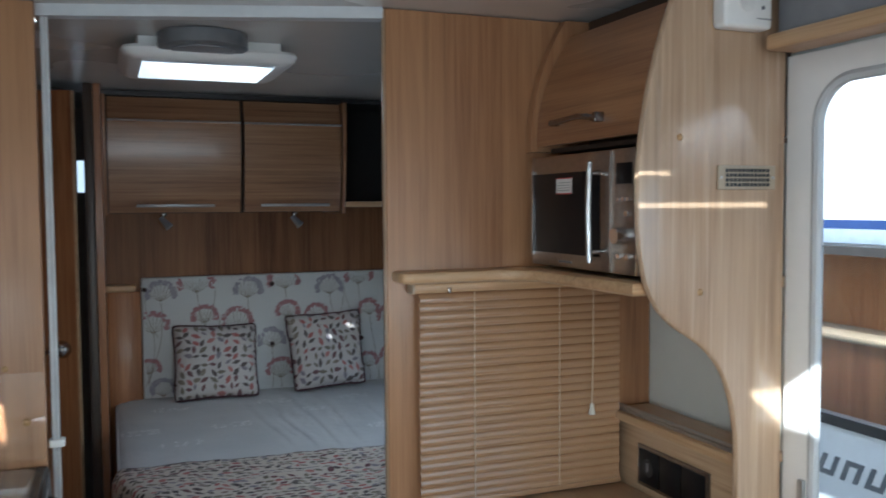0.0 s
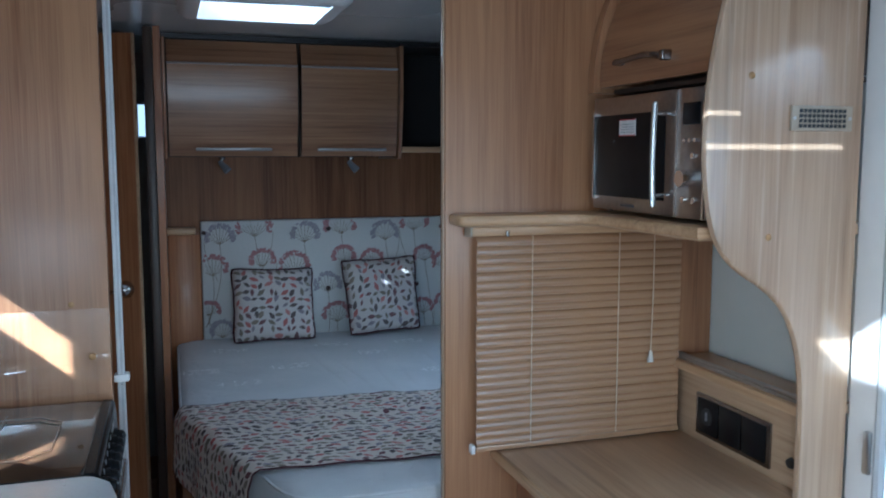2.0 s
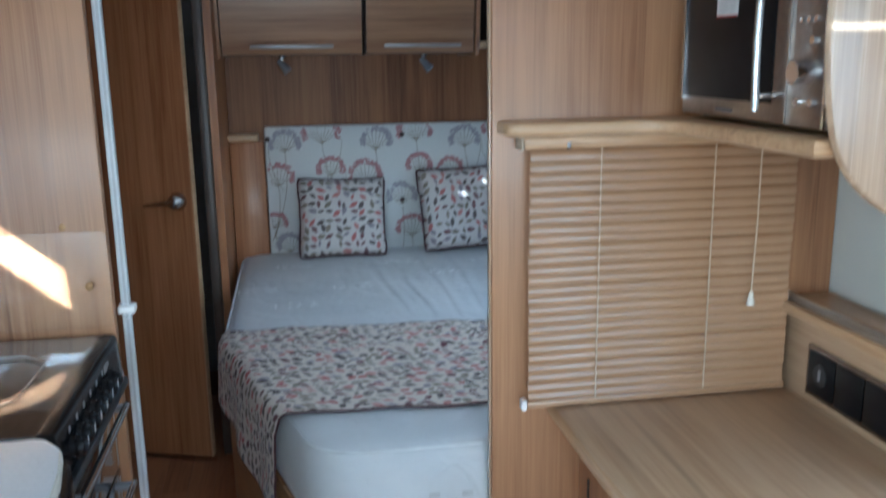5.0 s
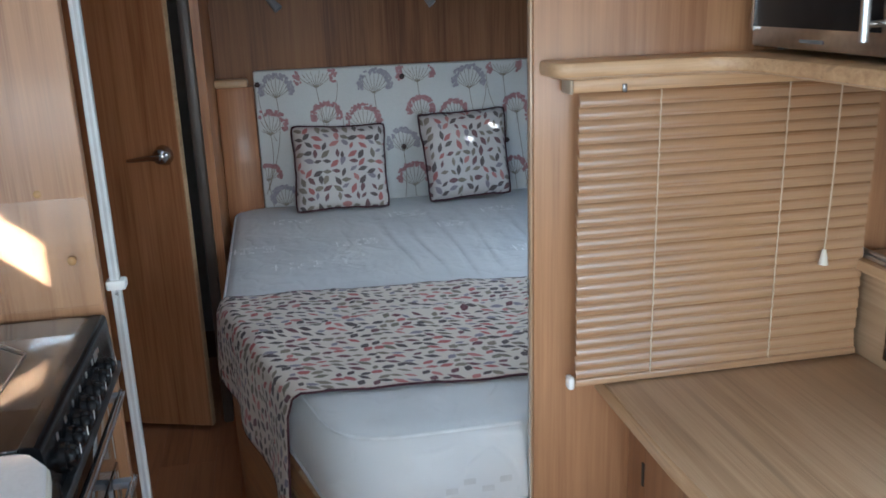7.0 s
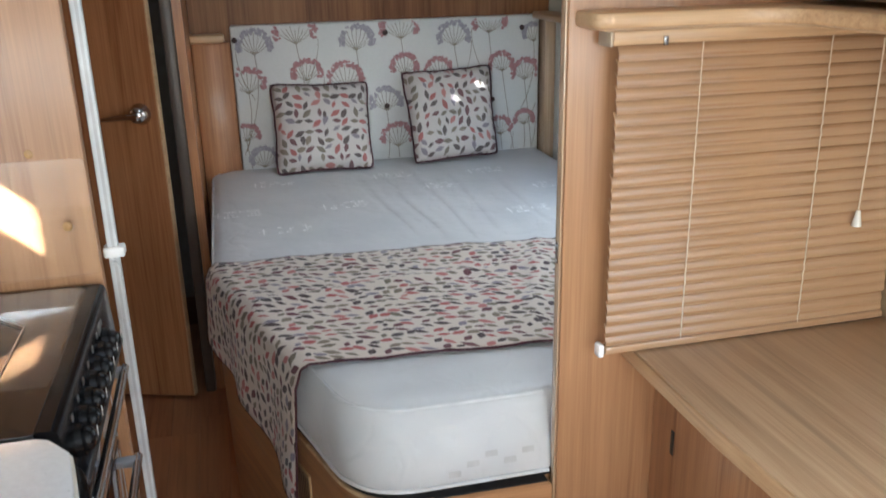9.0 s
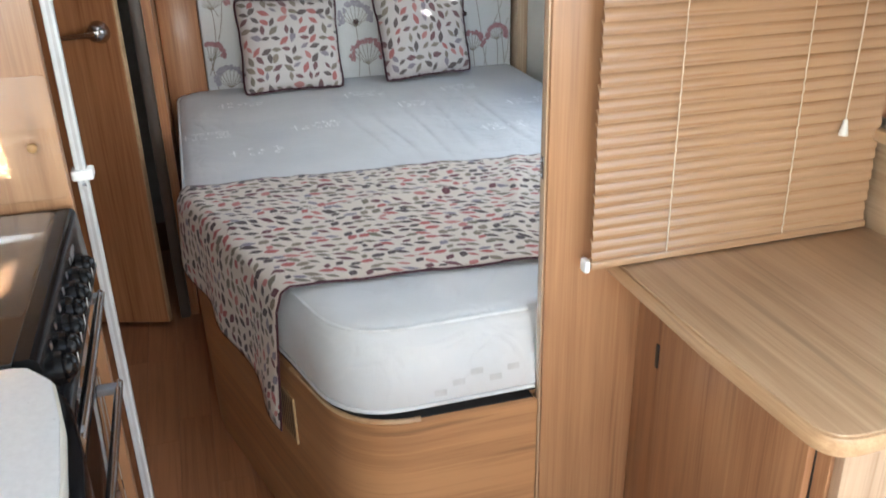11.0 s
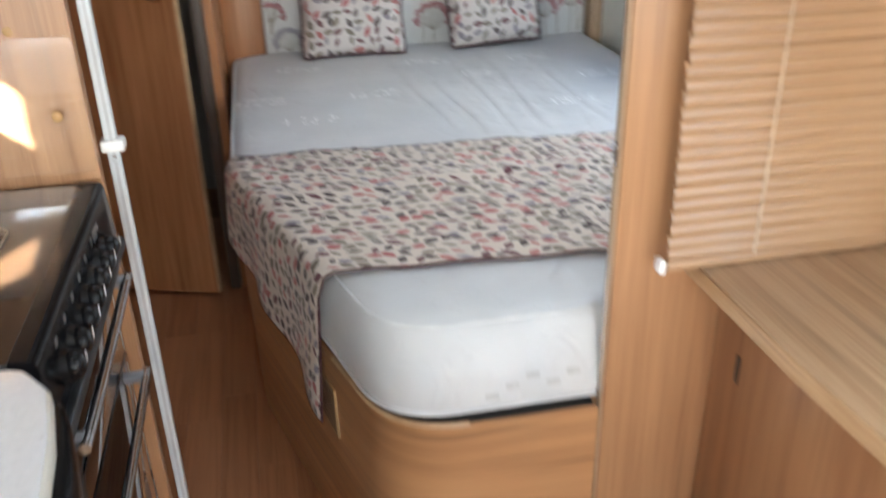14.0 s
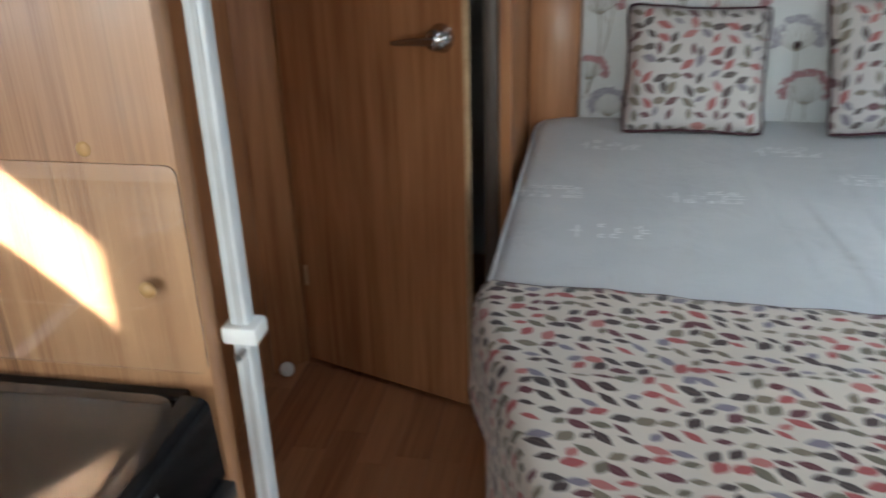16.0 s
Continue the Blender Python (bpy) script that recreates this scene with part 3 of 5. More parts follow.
def neighbour():
    c = thing("caravan", 2.6, 2.3, -0.45, "white touring caravan parked close by with a tinted window", "caravan")
    X = 2.42
    bm = bmesh.new()
    win = (1.55, 2.95, 0.775, 1.375)
    ys, zs = [-2.2, win[0], win[1], 4.8], [-0.1, win[2], win[3], 2.10]
    for i in range(3):
        for k in range(3):
            if i == 1 and k == 1:
                continue
            box(bm, X, X + 0.04, ys[i], ys[i + 1], zs[k], zs[k + 1])
    bmesh.ops.remove_doubles(bm, verts=bm.verts[:], dist=1e-5)
    put("body", bm, GRP, c)
    put("roof", bbox(X - 0.01, X + 2.2, -2.22, 4.82, 2.10, 2.16, 0.02), GRP, c)
    put("back_wall", bbox(X + 2.1, X + 2.14, -2.2, 4.8, -0.1, 2.1), GRP, c)
    put("floor_pan", bbox(X + 0.04, X + 2.1, -2.2, 4.8, -0.12, -0.06), VOID, c)
    put("stripe", bbox(X - 0.006, X - 0.001, 1.4, 3.1, 1.437, 1.468), BLUE, c, "dark blue stripe")
    put("awning_rail", bbox(X - 0.02, X - 0.001, 1.4, 3.1, 1.385, 1.436, 0.006), plain("blue_grey_trim", (0.30, 0.35, 0.42), 0.4), c, "blue-grey window trim")
    f = bmesh.new()
    for a0, a1, b0, b1 in ((win[0] - 0.03, win[1] + 0.03, win[2] - 0.035, win[2]), (win[0] - 0.03, win[1] + 0.03, win[3] - 0.03, win[3]), (win[0] - 0.03, win[0], win[2], win[3]), (win[1], win[1] + 0.03, win[2], win[3])):
        box(f, X - 0.012, X - 0.001, a0, a1, b0, b1)
    put("window_frame", f, RUBBER_AND_SHADE, c, "black window rubber")
    tint = clear_glass("tinted_acrylic", (0.90, 0.88, 0.85))
    pane = put("window_pane", bbox(X + 0.006, X + 0.012, win[0], win[1], win[2], win[3]), tint, c, "tinted acrylic pane")
    pane.visible_shadow = False
    put("inner_wall", bbox(X + 0.5, X + 0.53, 1.0, 3.6, -0.05, 1.9), OAK_V, c, "wood panel inside the caravan")
    put("inner_table", bbox(X + 0.26, X + 0.499, 1.3, 3.2, 0.99, 1.015, 0.008), BEIGE, c, "pale shelf inside the caravan")
    put("inner_cabinet", bbox(X + 0.32, X + 0.499, 1.2, 3.3, 0.0, 0.985, 0.006), OAK_DARK, c, "wood cabinet inside the caravan")
    put("cabinet_handle", rod((X + 0.305, 2.1, 0.93), (X + 0.305, 2.25, 0.93), 0.006), SATIN, c)
    put("inner_panel", bbox(X + 0.485, X + 0.499, 2.22, 2.27, 1.14, 1.30, 0.004), SATIN, c, "small grey control panel")
    # the side lettering, as slanted bars in its colour
    for k in range(5):
        y = 2.46 - k * 0.105
        f = bmesh.new()
        box(f, X - 0.004, X - 0.001, y - 0.075, y - 0.055, 0.555, 0.63)
        box(f, X - 0.004, X - 0.001, y - 0.02, y, 0.555, 0.63)
        box(f, X - 0.004, X - 0.001, y - 0.055, y - 0.02, 0.612 if k % 2 else 0.555, 0.63 if k % 2 else 0.573)
        for v in f.verts:
            v.co.y -= (v.co.z - 0.555) * 0.4
        put("letter", f, INK, c)
    for y in (0.6, 1.0):
        put("wheel", rod((X + 0.02, y, -0.2), (X + 0.2, y, -0.2), 0.25, 20), RUBBER_AND_SHADE, c)
    return c


neighbour()


# ---- entrance ----
def entrance():
    d = thing("door_frame", 1.38, 1.1, 0, "white aluminium entrance door frame with rounded corners, door open", "door frame")
    y0, y1, z1 = DOOR_Y0, DOOR_Y1, DOOR_TOP
    # flange with rounded upper corners
    outer = [(y1 + 0.0805, 0.0), (y1 + 0.0805, z1 + 0.06), (y0 - 0.07, z1 + 0.06), (y0 - 0.07, 0.0)]
    inner = [(y0, 0.0)] + [(y0 + 0.09 - 0.09 * math.cos(a), z1 - 0.09 + 0.09 * math.sin(a)) for a in np.linspace(0, math.pi / 2, 8)]
    inner += [(y1 - 0.09 + 0.09 * math.sin(a), z1 - 0.09 + 0.09 * math.cos(a)) for a in np.linspace(0, math.pi / 2, 8)] + [(y1, 0.0)]
    put("flange", slab(outer + inner, lambda u, v, w: Vector((1.378 + w, u, v)), 0.014, 0.003), WHITE, d)
    bm = bmesh.new()
    tube([(1.385, u, v) for u, v in inner], 0.012, 8, bm=bm)
    put("seal", bm, plain("pale_seal", (0.55, 0.56, 0.56), 0.5, vary=0.02), d, "pale grey rubber door seal")
    put("catch", bbox(1.368, 1.38, y1 + 0.012, y1 + 0.03, 0.86, 0.95, 0.004), SATIN, d, "small metal striker")
    p = thing("pelmet", 1.34, 1.1, 1.83, "pale oak pelmet rail above the entrance", "pelmet")
    put("rail", bbox(1.298, 1.376, 0.55, 1.506, 1.838, 1.872, 0.008), OAK_LIP, p)
    # Locker underside; its shade is put in as plain grey.
    put("shaded_underside", bbox(1.33, 1.418, 0.55, 1.506, 1.873, 1.99, 0.006), GREY, p, "locker underside in grey that stands for its shade")


entrance()


# ---- the tall panel beside the entrance ----
def end_panel():
    e = thing("end_panel", 1.2, 1.54, 0, "pale oak end panel with a sweeping curved edge", "panel")
    left = [(0.86, 0.004), (0.86, 0.752), (1.262, 0.756), (1.262, 0.93), (1.257, 1.05), (1.238, 1.135), (1.205, 1.20), (1.155, 1.248), (1.10, 1.282), (1.062, 1.315), (1.034, 1.362),
            (1.018, 1.43), (1.011, 1.52), (1.014, 1.62), (1.028, 1.72), (1.052, 1.82), (1.085, 1.92), (1.12, 1.996)]
    pts = []
    n = len(left)
    for i in range(n - 1):
        p0, p1, p2, p3 = (Vector(left[max(0, min(n - 1, i + k))]) for k in (-1, 0, 1, 2))
        if i < 3:
            pts.append(tuple(p1))
            continue
        for k in range(4):
            t = k / 4
            pts.append(tuple(0.5 * (2 * p1 + (p2 - p0) * t + (2 * p0 - 5 * p1 + 4 * p2 - p3) * t * t + (3 * p1 - p0 - 3 * p2 + p3) * t ** 3)))
    pts.append(left[-1])
    body = pts + [(1.376, 1.996), (1.376, 0.004)]
    put("board", slab(body, lambda u, v, w: Vector((u, 1.53 + w, v)), 0.018, 0.002), OAK_PALE, e)
    edge = [(u + 0.006, 1.539, v) for u, v in pts[3:]]
    put("lipping", tube(edge, 0.0090, 8), OAK_PALE, e, "rounded oak edge lipping")
    for x, z in ((1.108, 1.661), (1.161, 1.347)):
        put("screw_cap", ball((x, 1.53, z), 0.007, sy=0.4), CAP, e, "small brown screw cap")
    v = thing("vent_grille", 1.27, 1.525, 1.58, "beige plastic wall vent grille", "vent")
    put("frame", bbox(1.199, 1.347, 1.5235, 1.5295, 1.556, 1.606, 0.002), BEIGE, v)
    for r in range(4):
        for k in range(11):
            x = 1.2165 + k * 0.0105
            z = 1.5625 + r * 0.0098
            put("slot", bbox(x, x + 0.0076, 1.5222, 1.5234, z, z + 0.0072), BLACKP, v)
    for x in (1.206, 1.340):
        put("screw", ball((x, 1.5232, 1.581), 0.0034, sy=0.4), SATIN, v)
    a = thing("alarm", 1.25, 1.5, 1.92, "white plastic gas alarm box with small buttons", "alarm")
    put("case", bbox(1.182, 1.302, 1.487, 1.5295, 1.878, 1.985, 0.01, 3), WHITE, a)
    put("sounder", rod((1.235, 1.484, 1.93), (1.235, 1.487, 1.93), 0.02, 20), PAPER, a)
    for k in range(2):
        put("lamp", rod((1.275, 1.485, 1.92 + 0.02 * k), (1.275, 1.487, 1.92 + 0.02 * k), 0.004), INK, a)
    put("slit", bbox(1.26, 1.30, 1.4862, 1.4869, 1.897, 1.899), INK, a)


end_panel()


# ---- shelf, microwave and upper locker ----
def shelf():
    s = thing("corner_shelf", 1.1, 1.95, 1.33, "oak corner shelf with a rounded lip under the microwave", "shelf")
    out = filleted([(0.674, 2.066, 0), (0.674, 1.985, 0.045), (0.99, 1.985, 0.10), (1.012, 1.551, 0.0), (1.418, 1.551, 0), (1.418, 2.066, 0)], 8)
    put("board", slab(inset(out, 0.02), lambda u, v, w: Vector((u, v, 1.340 + w)), 0.0035, 0.001), OAK_TOP, s)
    put("lip", slab(out, lambda u, v, w: Vector((u, v, 1.3437 + w)), 0.0258, 0.007), OAK_LIPX, s, "rounded solid oak lip")
    return s


shelf()


def microwave():
    m = thing("microwave", 1.2, 1.78, 1.375, "brushed steel microwave oven with a dark glass door", "microwave")
    x = 1.036
    put("body", bbox(x + 0.012, 1.40, 1.566, 2.03, 1.38, 1.644, 0.004), BLACKP, m, "black casing")
    door = put("door", bbox(x, x + 0.0115, 1.676, 2.03, 1.38, 1.644, 0.004), STEEL, m)
    put("window", bbox(x - 0.002, x - 0.0004, 1.71, 2.022, 1.412, 1.602, 0.0007), PLATE, door, "black glass window")
    put("trim", bbox(x - 0.003, x - 0.0003, 2.023, 2.029, 1.405, 1.61), CHROME, door, "chrome edge strip")
    put("sticker", bbox(x - 0.0035, x - 0.0022, 1.828, 1.90, 1.552, 1.590), PAPER, door, "white paper caution label")
    for k in range(2):
        put("sticker_edge", bbox(x - 0.0038, x - 0.0036, 1.828, 1.90, 1.552 + 0.0355 * k, 1.5545 + 0.0355 * k), RED, door, "red border")
    for k in range(4):
        put("line", bbox(x - 0.0038, x - 0.0036, 1.836, 1.892, 1.560 + 0.006 * k, 1.5612 + 0.006 * k), INK, door)
    put("badge", bbox(x - 0.0016, x - 0.0003, 1.832, 1.892, 1.391, 1.396), INK, door)
    hd = put("handle", tube([(x - 0.034, 1.70, 1.402), (x - 0.036, 1.70, 1.46), (x - 0.037, 1.70, 1.51), (x - 0.036, 1.70, 1.56), (x - 0.034, 1.70, 1.618)], 0.0062, 12), SATIN, m, "chrome bar handle")
    for z in (1.425, 1.595):
        put("post", rod((x - 0.036, 1.70, z), (x, 1.70, z), 0.005), CHROME, hd)
    panel = put("control_panel", bbox(x, x + 0.0115, 1.566, 1.674, 1.38, 1.644, 0.003), STEEL, m)
    put("trim", bbox(x - 0.003, x - 0.0003, 1.567, 1.573, 1.382, 1.642), CHROME, panel, "chrome edge strip")
    put("trim", bbox(x - 0.003, x - 0.0003, 1.668, 1.673, 1.382, 1.642), STEEL, panel, "chrome edge strip")
    put("display", bbox(x - 0.002, x - 0.0003, 1.588, 1.646, 1.570, 1.614, 0.0006), PLATE, panel)
    for k in range(3):
        put("button", rod((x - 0.005, 1.60 + 0.018 * k, 1.538), (x, 1.60 + 0.018 * k, 1.538), 0.0045), CHROME, panel)
    put("button", rod((x - 0.006, 1.605, 1.508), (x, 1.605, 1.508), 0.006), CHROME, panel)
    put("knob", cone((x - 0.026, 1.618, 1.462), (x, 1.618, 1.462), 0.0165, 0.019, 24), CHROME, panel)
    for k in range(2):
        put("button", rod((x - 0.006, 1.60 + 0.036 * k, 1.418), (x, 1.60 + 0.036 * k, 1.418), 0.0065), CHROME, panel)
    for yy in (1.6, 2.0):
        put("foot", rod((x + 0.04, yy, 1.3735), (x + 0.04, yy, 1.381), 0.008), BLACKP, m)
    return m


microwave()


def curved_front(y0, y1, axis, base, z0, z1, sag, thick=0.018, n=14):
    """A door with a bowed profile: its outline at each height from base(t)."""
    bm = bmesh.new()
    rows = []
    for k in range(n + 1):
        t = k / n
        z = z0 + (z1 - z0) * t
        o = base(t)
        quad = []
        for a in (y0, y1):
            for w in (0, thick):
                quad.append(bm.verts.new((o + w, a, z) if axis == "x" else (a, o + w, z)))
        rows.append(quad)
    for a, b in zip(rows, rows[1:]):
        bm.faces.new((a[0], a[2], b[2], b[0]))
        bm.faces.new((a[1], b[1], b[3], a[3]))
        bm.faces.new((a[0], b[0], b[1], a[1]))
        bm.faces.new((a[2], a[3], b[3], b[2]))
    bm.faces.new((rows[0][0], rows[0][1], rows[0][3], rows[0][2]))
    bm.faces.new((rows[-1][0], rows[-1][2], rows[-1][3], rows[-1][1]))
    bmesh.ops.recalc_face_normals(bm, faces=bm.faces[:])
    return bm


def upper_locker():
    u = thing("overhead_locker", 1.2, 1.8, 1.66, "oak overhead locker with a curved door above the microwave", "locker")
    bow = lambda t: 1.05 + 0.095 * t ** 2.2
    put("door", curved_front(1.556, 2.03, "x", bow, 1.672, 1.952, 0), wood("oak_locker_door", "y", plank=0.5, rough=0.3, coat=0.25, spread=0.1), u)
    put("side", curved_front(2.034, 2.064, "x", lambda t: 1.035 + 0.10 * t ** 2.2, 1.66, 1.994, 0, 0.10), OAK_V, u)
    # Underside and carcass carry the shade round the door in their colour.
    put("bottom", bbox(1.09, 1.41, 1.556, 2.03, 1.657, 1.668), LOCKER_SHADE, u, "underside in dark brown for its shade")
    put("carcass", bbox(1.20, 1.415, 1.556, 2.03, 1.672, 1.994), LOCKER_SHADE, u, "carcass painted dark to read as shade")
    h = put("handle", tube([(1.045, 1.73, 1.716), (1.032, 1.76, 1.722), (1.030, 1.80, 1.726), (1.034, 1.93, 1.722)], 0.007, 10), DIM, u, "grey bar handle")
    put("post", bbox(1.03, 1.062, 1.722, 1.738, 1.708, 1.73, 0.003), DIM, h)
    put("post", bbox(1.03, 1.062, 1.92, 1.932, 1.715, 1.73, 0.003), DIM, h)


upper_locker()


# ---- wooden blind ----
def blind():
    b = thing("venetian_blind", 1.0, 2.02, 0.79, "closed wooden venetian blind hanging under the shelf", "blind")
    y, x0, x1 = 2.022, 0.727, 1.288
    put("headrail", bbox(0.713, 1.29, 2.008, 2.05, 1.318, 1.3395, 0.003), OAK_LIPX, b)
    put("end_cap", bbox(0.707, 0.7125, 2.006, 2.052, 1.316, 1.3395, 0.002), BEIGE, b, "beige end cap")
    prof = [(-0.0125, 0.0), (-0.008, 0.0023), (-0.003, 0.0038), (0.003, 0.0038), (0.008, 0.0023), (0.0125, 0.0)]
    tilt = radians(71)
    me = None
    count = 25
    pitch = (1.318 - 0.808) / count
    bm = bmesh.new()
    rings = []
    for x in (x0, x1):
        ring = [bm.verts.new((x, p * math.cos(tilt) - q * math.sin(tilt), p * math.sin(tilt) + q * math.cos(tilt))) for p, q in prof]
        ring += [bm.verts.new((x, p * math.cos(tilt) - (q - 0.0014) * math.sin(tilt), p * math.sin(tilt) + (q - 0.0014) * math.cos(tilt))) for p, q in prof[::-1]]
        rings.append(ring)
    n = len(rings[0])
    for k in range(n):
        bm.faces.new((rings[0][k], rings[0][(k + 1) % n], rings[1][(k + 1) % n], rings[1][k]))
    bm.faces.new(rings[0][::-1])
    bm.faces.new(rings[1])
    bmesh.ops.recalc_face_normals(bm, faces=bm.faces[:])
    slat = part("slat", bm, SLAT, b)
    for k in range(count):
        o = slat if k == 0 else new("slat", slat.data)
        o.parent = b
        o.location = Vector((random.uniform(-0.0015, 0.0015), y + random.uniform(-0.0003, 0.0003), 1.314 - pitch * (k + 0.5))) - b.location
        o.rotation_euler = (random.uniform(-0.006, 0.006), random.uniform(-0.0015, 0.0015), 0)
    put("bottom_rail", bbox(x0 - 0.002, x1 + 0.002, 2.010, 2.034, 0.792, 0.806, 0.003), SLAT, b)
    put("end_cap", bbox(x0 - 0.014, x0 - 0.0025, 2.012, 2.034, 0.786, 0.810, 0.004), WHITE, b, "white plastic hold-down clip")
    for x in (0.867, 1.103):
        pts = [(x + (0.0014 if k % 2 else -0.0012) + 0.0006 * math.sin(k * 2.4), y - 0.0125 + (0.002 if k % 2 else -0.0025), 1.318 - pitch * k / 2) for k in range(2 * count + 1)]
        put("ladder_cord", tube(pts, 0.0011, 5), CORD, b, "thin beige ladder cord")
    put("lift_cord", tube([(1.197, 2.001, 1.31), (1.1965, 2.0, 1.15), (1.193, 2.0, 1.012)], 0.0013, 6), CORD, b, "beige pull cord")
    put("tassel", cone((1.193, 2.0, 0.985), (1.193, 2.0, 1.013), 0.0085, 0.0035, 12), plain("clear_tassel", (0.7, 0.66, 0.58), 0.3), b, "pale plastic cord tassel")
    for x in (0.80,):
        put("bracket", bbox(x - 0.004, x + 0.004, 2.004, 2.0075, 1.316, 1.330, 0.001), DIM, b, "small grey bracket")
    return b


blind()


# ---- dresser with worktop ----
def dresser():
    c = thing("dresser_cabinet", 1.1, 1.8, 0, "oak laminate base cabinet with one door", "cabinet")
    fx = 0.856
    put("body", bbox(fx, 1.414, 1.549, 2.066, 0.004, 0.752, 0.001), OAK_V, c)
    put("top_rail", bbox(fx - 0.004, fx - 0.0005, 1.549, 2.066, 0.728, 0.752, 0.001), OAK_TOP, c)
    d = put("door", bbox(fx - 0.0145, fx - 0.0012, 1.576, 1.958, 0.05, 0.712, 0.0025), OAK_V, c)
    # Slightly oversized black plate draws the shadow line round the door.
    put("gap", bbox(fx - 0.0010, fx - 0.0004, 1.5742, 1.9605, 0.048, 0.7145), VOID, c, "near-black plate painting the shaded gap round the door")
    for z in (0.625, 0.205):
        put("hinge", bbox(fx - 0.0175, fx - 0.0148, 1.959, 1.969, z - 0.024, z + 0.024, 0.001), BLACKP, d, "small dark hinge")
    kn = put("knob", ball((fx - 0.034, 1.595, 0.528), 0.0135, sx=0.7, sz=1.35), SATIN, d, "satin metal knob")
    put("stem", rod((fx - 0.032, 1.595, 0.528), (fx - 0.018, 1.595, 0.528), 0.005), SATIN, kn)
    w = thing("worktop", 1.1, 1.78, 0.757, "oak-effect worktop with a rounded front corner", "worktop")
    out = filleted([(0.782, 2.066, 0.0), (0.780, 1.75, 0.25), (0.792, 1.487, 0.05), (1.262, 1.487, 0.0), (1.262, 1.553, 0), (1.30, 1.553, 0), (1.30, 2.066, 0)], 8)
    put("board", slab(out, lambda u, v, q: Vector((u, v, 0.757 + q)), 0.029, 0.005), OAK_LIP, w, "paler edge of the board")
    put("surface", slab(inset(out, 0.004), lambda u, v, q: Vector((u, v, 0.7862 + q)), 0.0038, 0.0015), OAK_TOP, w)


dresser()


def strike_plate():
    k = thing("strike_plate", 0.658, 2.08, 0.964, "small grey metal catch plate on the partition edge", "catch plate")
    put("plate", bbox(0.6572, 0.6594, 2.0755, 2.0845, 0.945, 0.984, 0.0008), DIM, k)
    for z in (0.951, 0.978):
        put("screw", ball((0.6571, 2.08, z), 0.0022, sx=0.4), SATIN, k)


strike_plate()


def upstand():
    u = thing("upstand", 1.36, 1.8, 0.79, "oak upstand box with a narrow ledge and socket panel", "upstand")
    put("front", bbox(1.302, 1.318, 1.55, 2.064, 0.758, 0.958, 0.002), OAK_TOP, u)
    put("ledge", bbox(1.278, 1.417, 1.55, 2.064, 0.959, 0.982, 0.006), OAK_LIP, u)
    put("rail", tube([(1.30, 1.56, 0.994), (1.30, 2.058, 0.994)], 0.005, 8), SATIN, u, "slim metal rail")
    put("channel", bbox(1.292, 1.308, 1.552, 2.062, 0.9825, 0.990, 0.001), SATIN, u)
    s = thing("socket_panel", 1.30, 1.82, 0.86, "black socket panel with one switch and blank plates", "socket")
    put("frame", bbox(1.2945, 1.3015, 1.664, 1.944, 0.808, 0.914, 0.002), DIM, s, "grey surround")
    for k, (a, b) in enumerate(((1.850, 1.934), (1.764, 1.846), (1.676, 1.760))):
        pl = put("plate", bbox(1.291, 1.294, a, b, 0.818, 0.904, 0.002), PLATE, s)
        if k == 0:
            put("socket", rod((1.2885, 1.892, 0.862), (1.2908, 1.892, 0.862), 0.022, 20), BLACKP, pl)
            put("slot", bbox(1.2875, 1.2884, 1.888, 1.896, 0.852, 0.874), GREY, pl)
    k = thing("push_button", 1.30, 1.62, 0.85, "round black push button", "switch")
    put("cap", cone((1.294, 1.60, 0.845), (1.3018, 1.60, 0.845), 0.010, 0.013, 18), BLACKP, k)


upstand()


def floor_outlet():
    o = thing("air_outlet", 0.83, 2.06, 0.03, "round cream warm-air outlet low on the partition", "vent")
    bm = bmesh.new()
    tube([(0.836 + 0.029 * math.cos(a), 2.064, 0.04 + 0.029 * math.sin(a)) for a in np.linspace(0, math.tau, 28)[:-1]], 0.0065, 8, True, bm)
    put("ring", bm, BEIGE, o)
    put("disc", rod((0.836, 2.0635, 0.04), (0.836, 2.0672, 0.04), 0.026, 24), GREY, o)
    put("bar", bbox(0.813, 0.859, 2.061, 2.063, 0.038, 0.043), BEIGE, o)


floor_outlet()

# ---- bed ----
BED = [(0.055, 4.100, 0.13), (0.050, 2.93, 0.55), (0.225, 2.33, 0.28), (0.29, 2.088, 0.25), (0.6595, 2.088, 0.0), (0.6595, 2.101, 0), (1.372, 2.101, 0.0), (1.372, 4.100, 0.0)]
OUT = filleted(BED, 10)
BASE = filleted([(0.055, 4.100, 0.13), (0.050, 2.93, 0.55), (0.225, 2.33, 0.28), (0.302, 2.079, 0.27), (0.6595, 2.078, 0.0), (0.6595, 2.101, 0), (1.372, 2.101, 0.0), (1.372, 4.100, 0.0)], 10)
BED_TOP = [(0.055, 4.100, 0.13), (0.050, 2.93, 0.55), (0.236, 2.36, 0.28), (0.30, 2.128, 0.25), (0.6595, 2.128, 0.0), (0.6595, 2.132, 0), (1.372, 2.132, 0.0), (1.372, 4.100, 0.0)]
OUT_TOP = filleted(BED_TOP, 10)


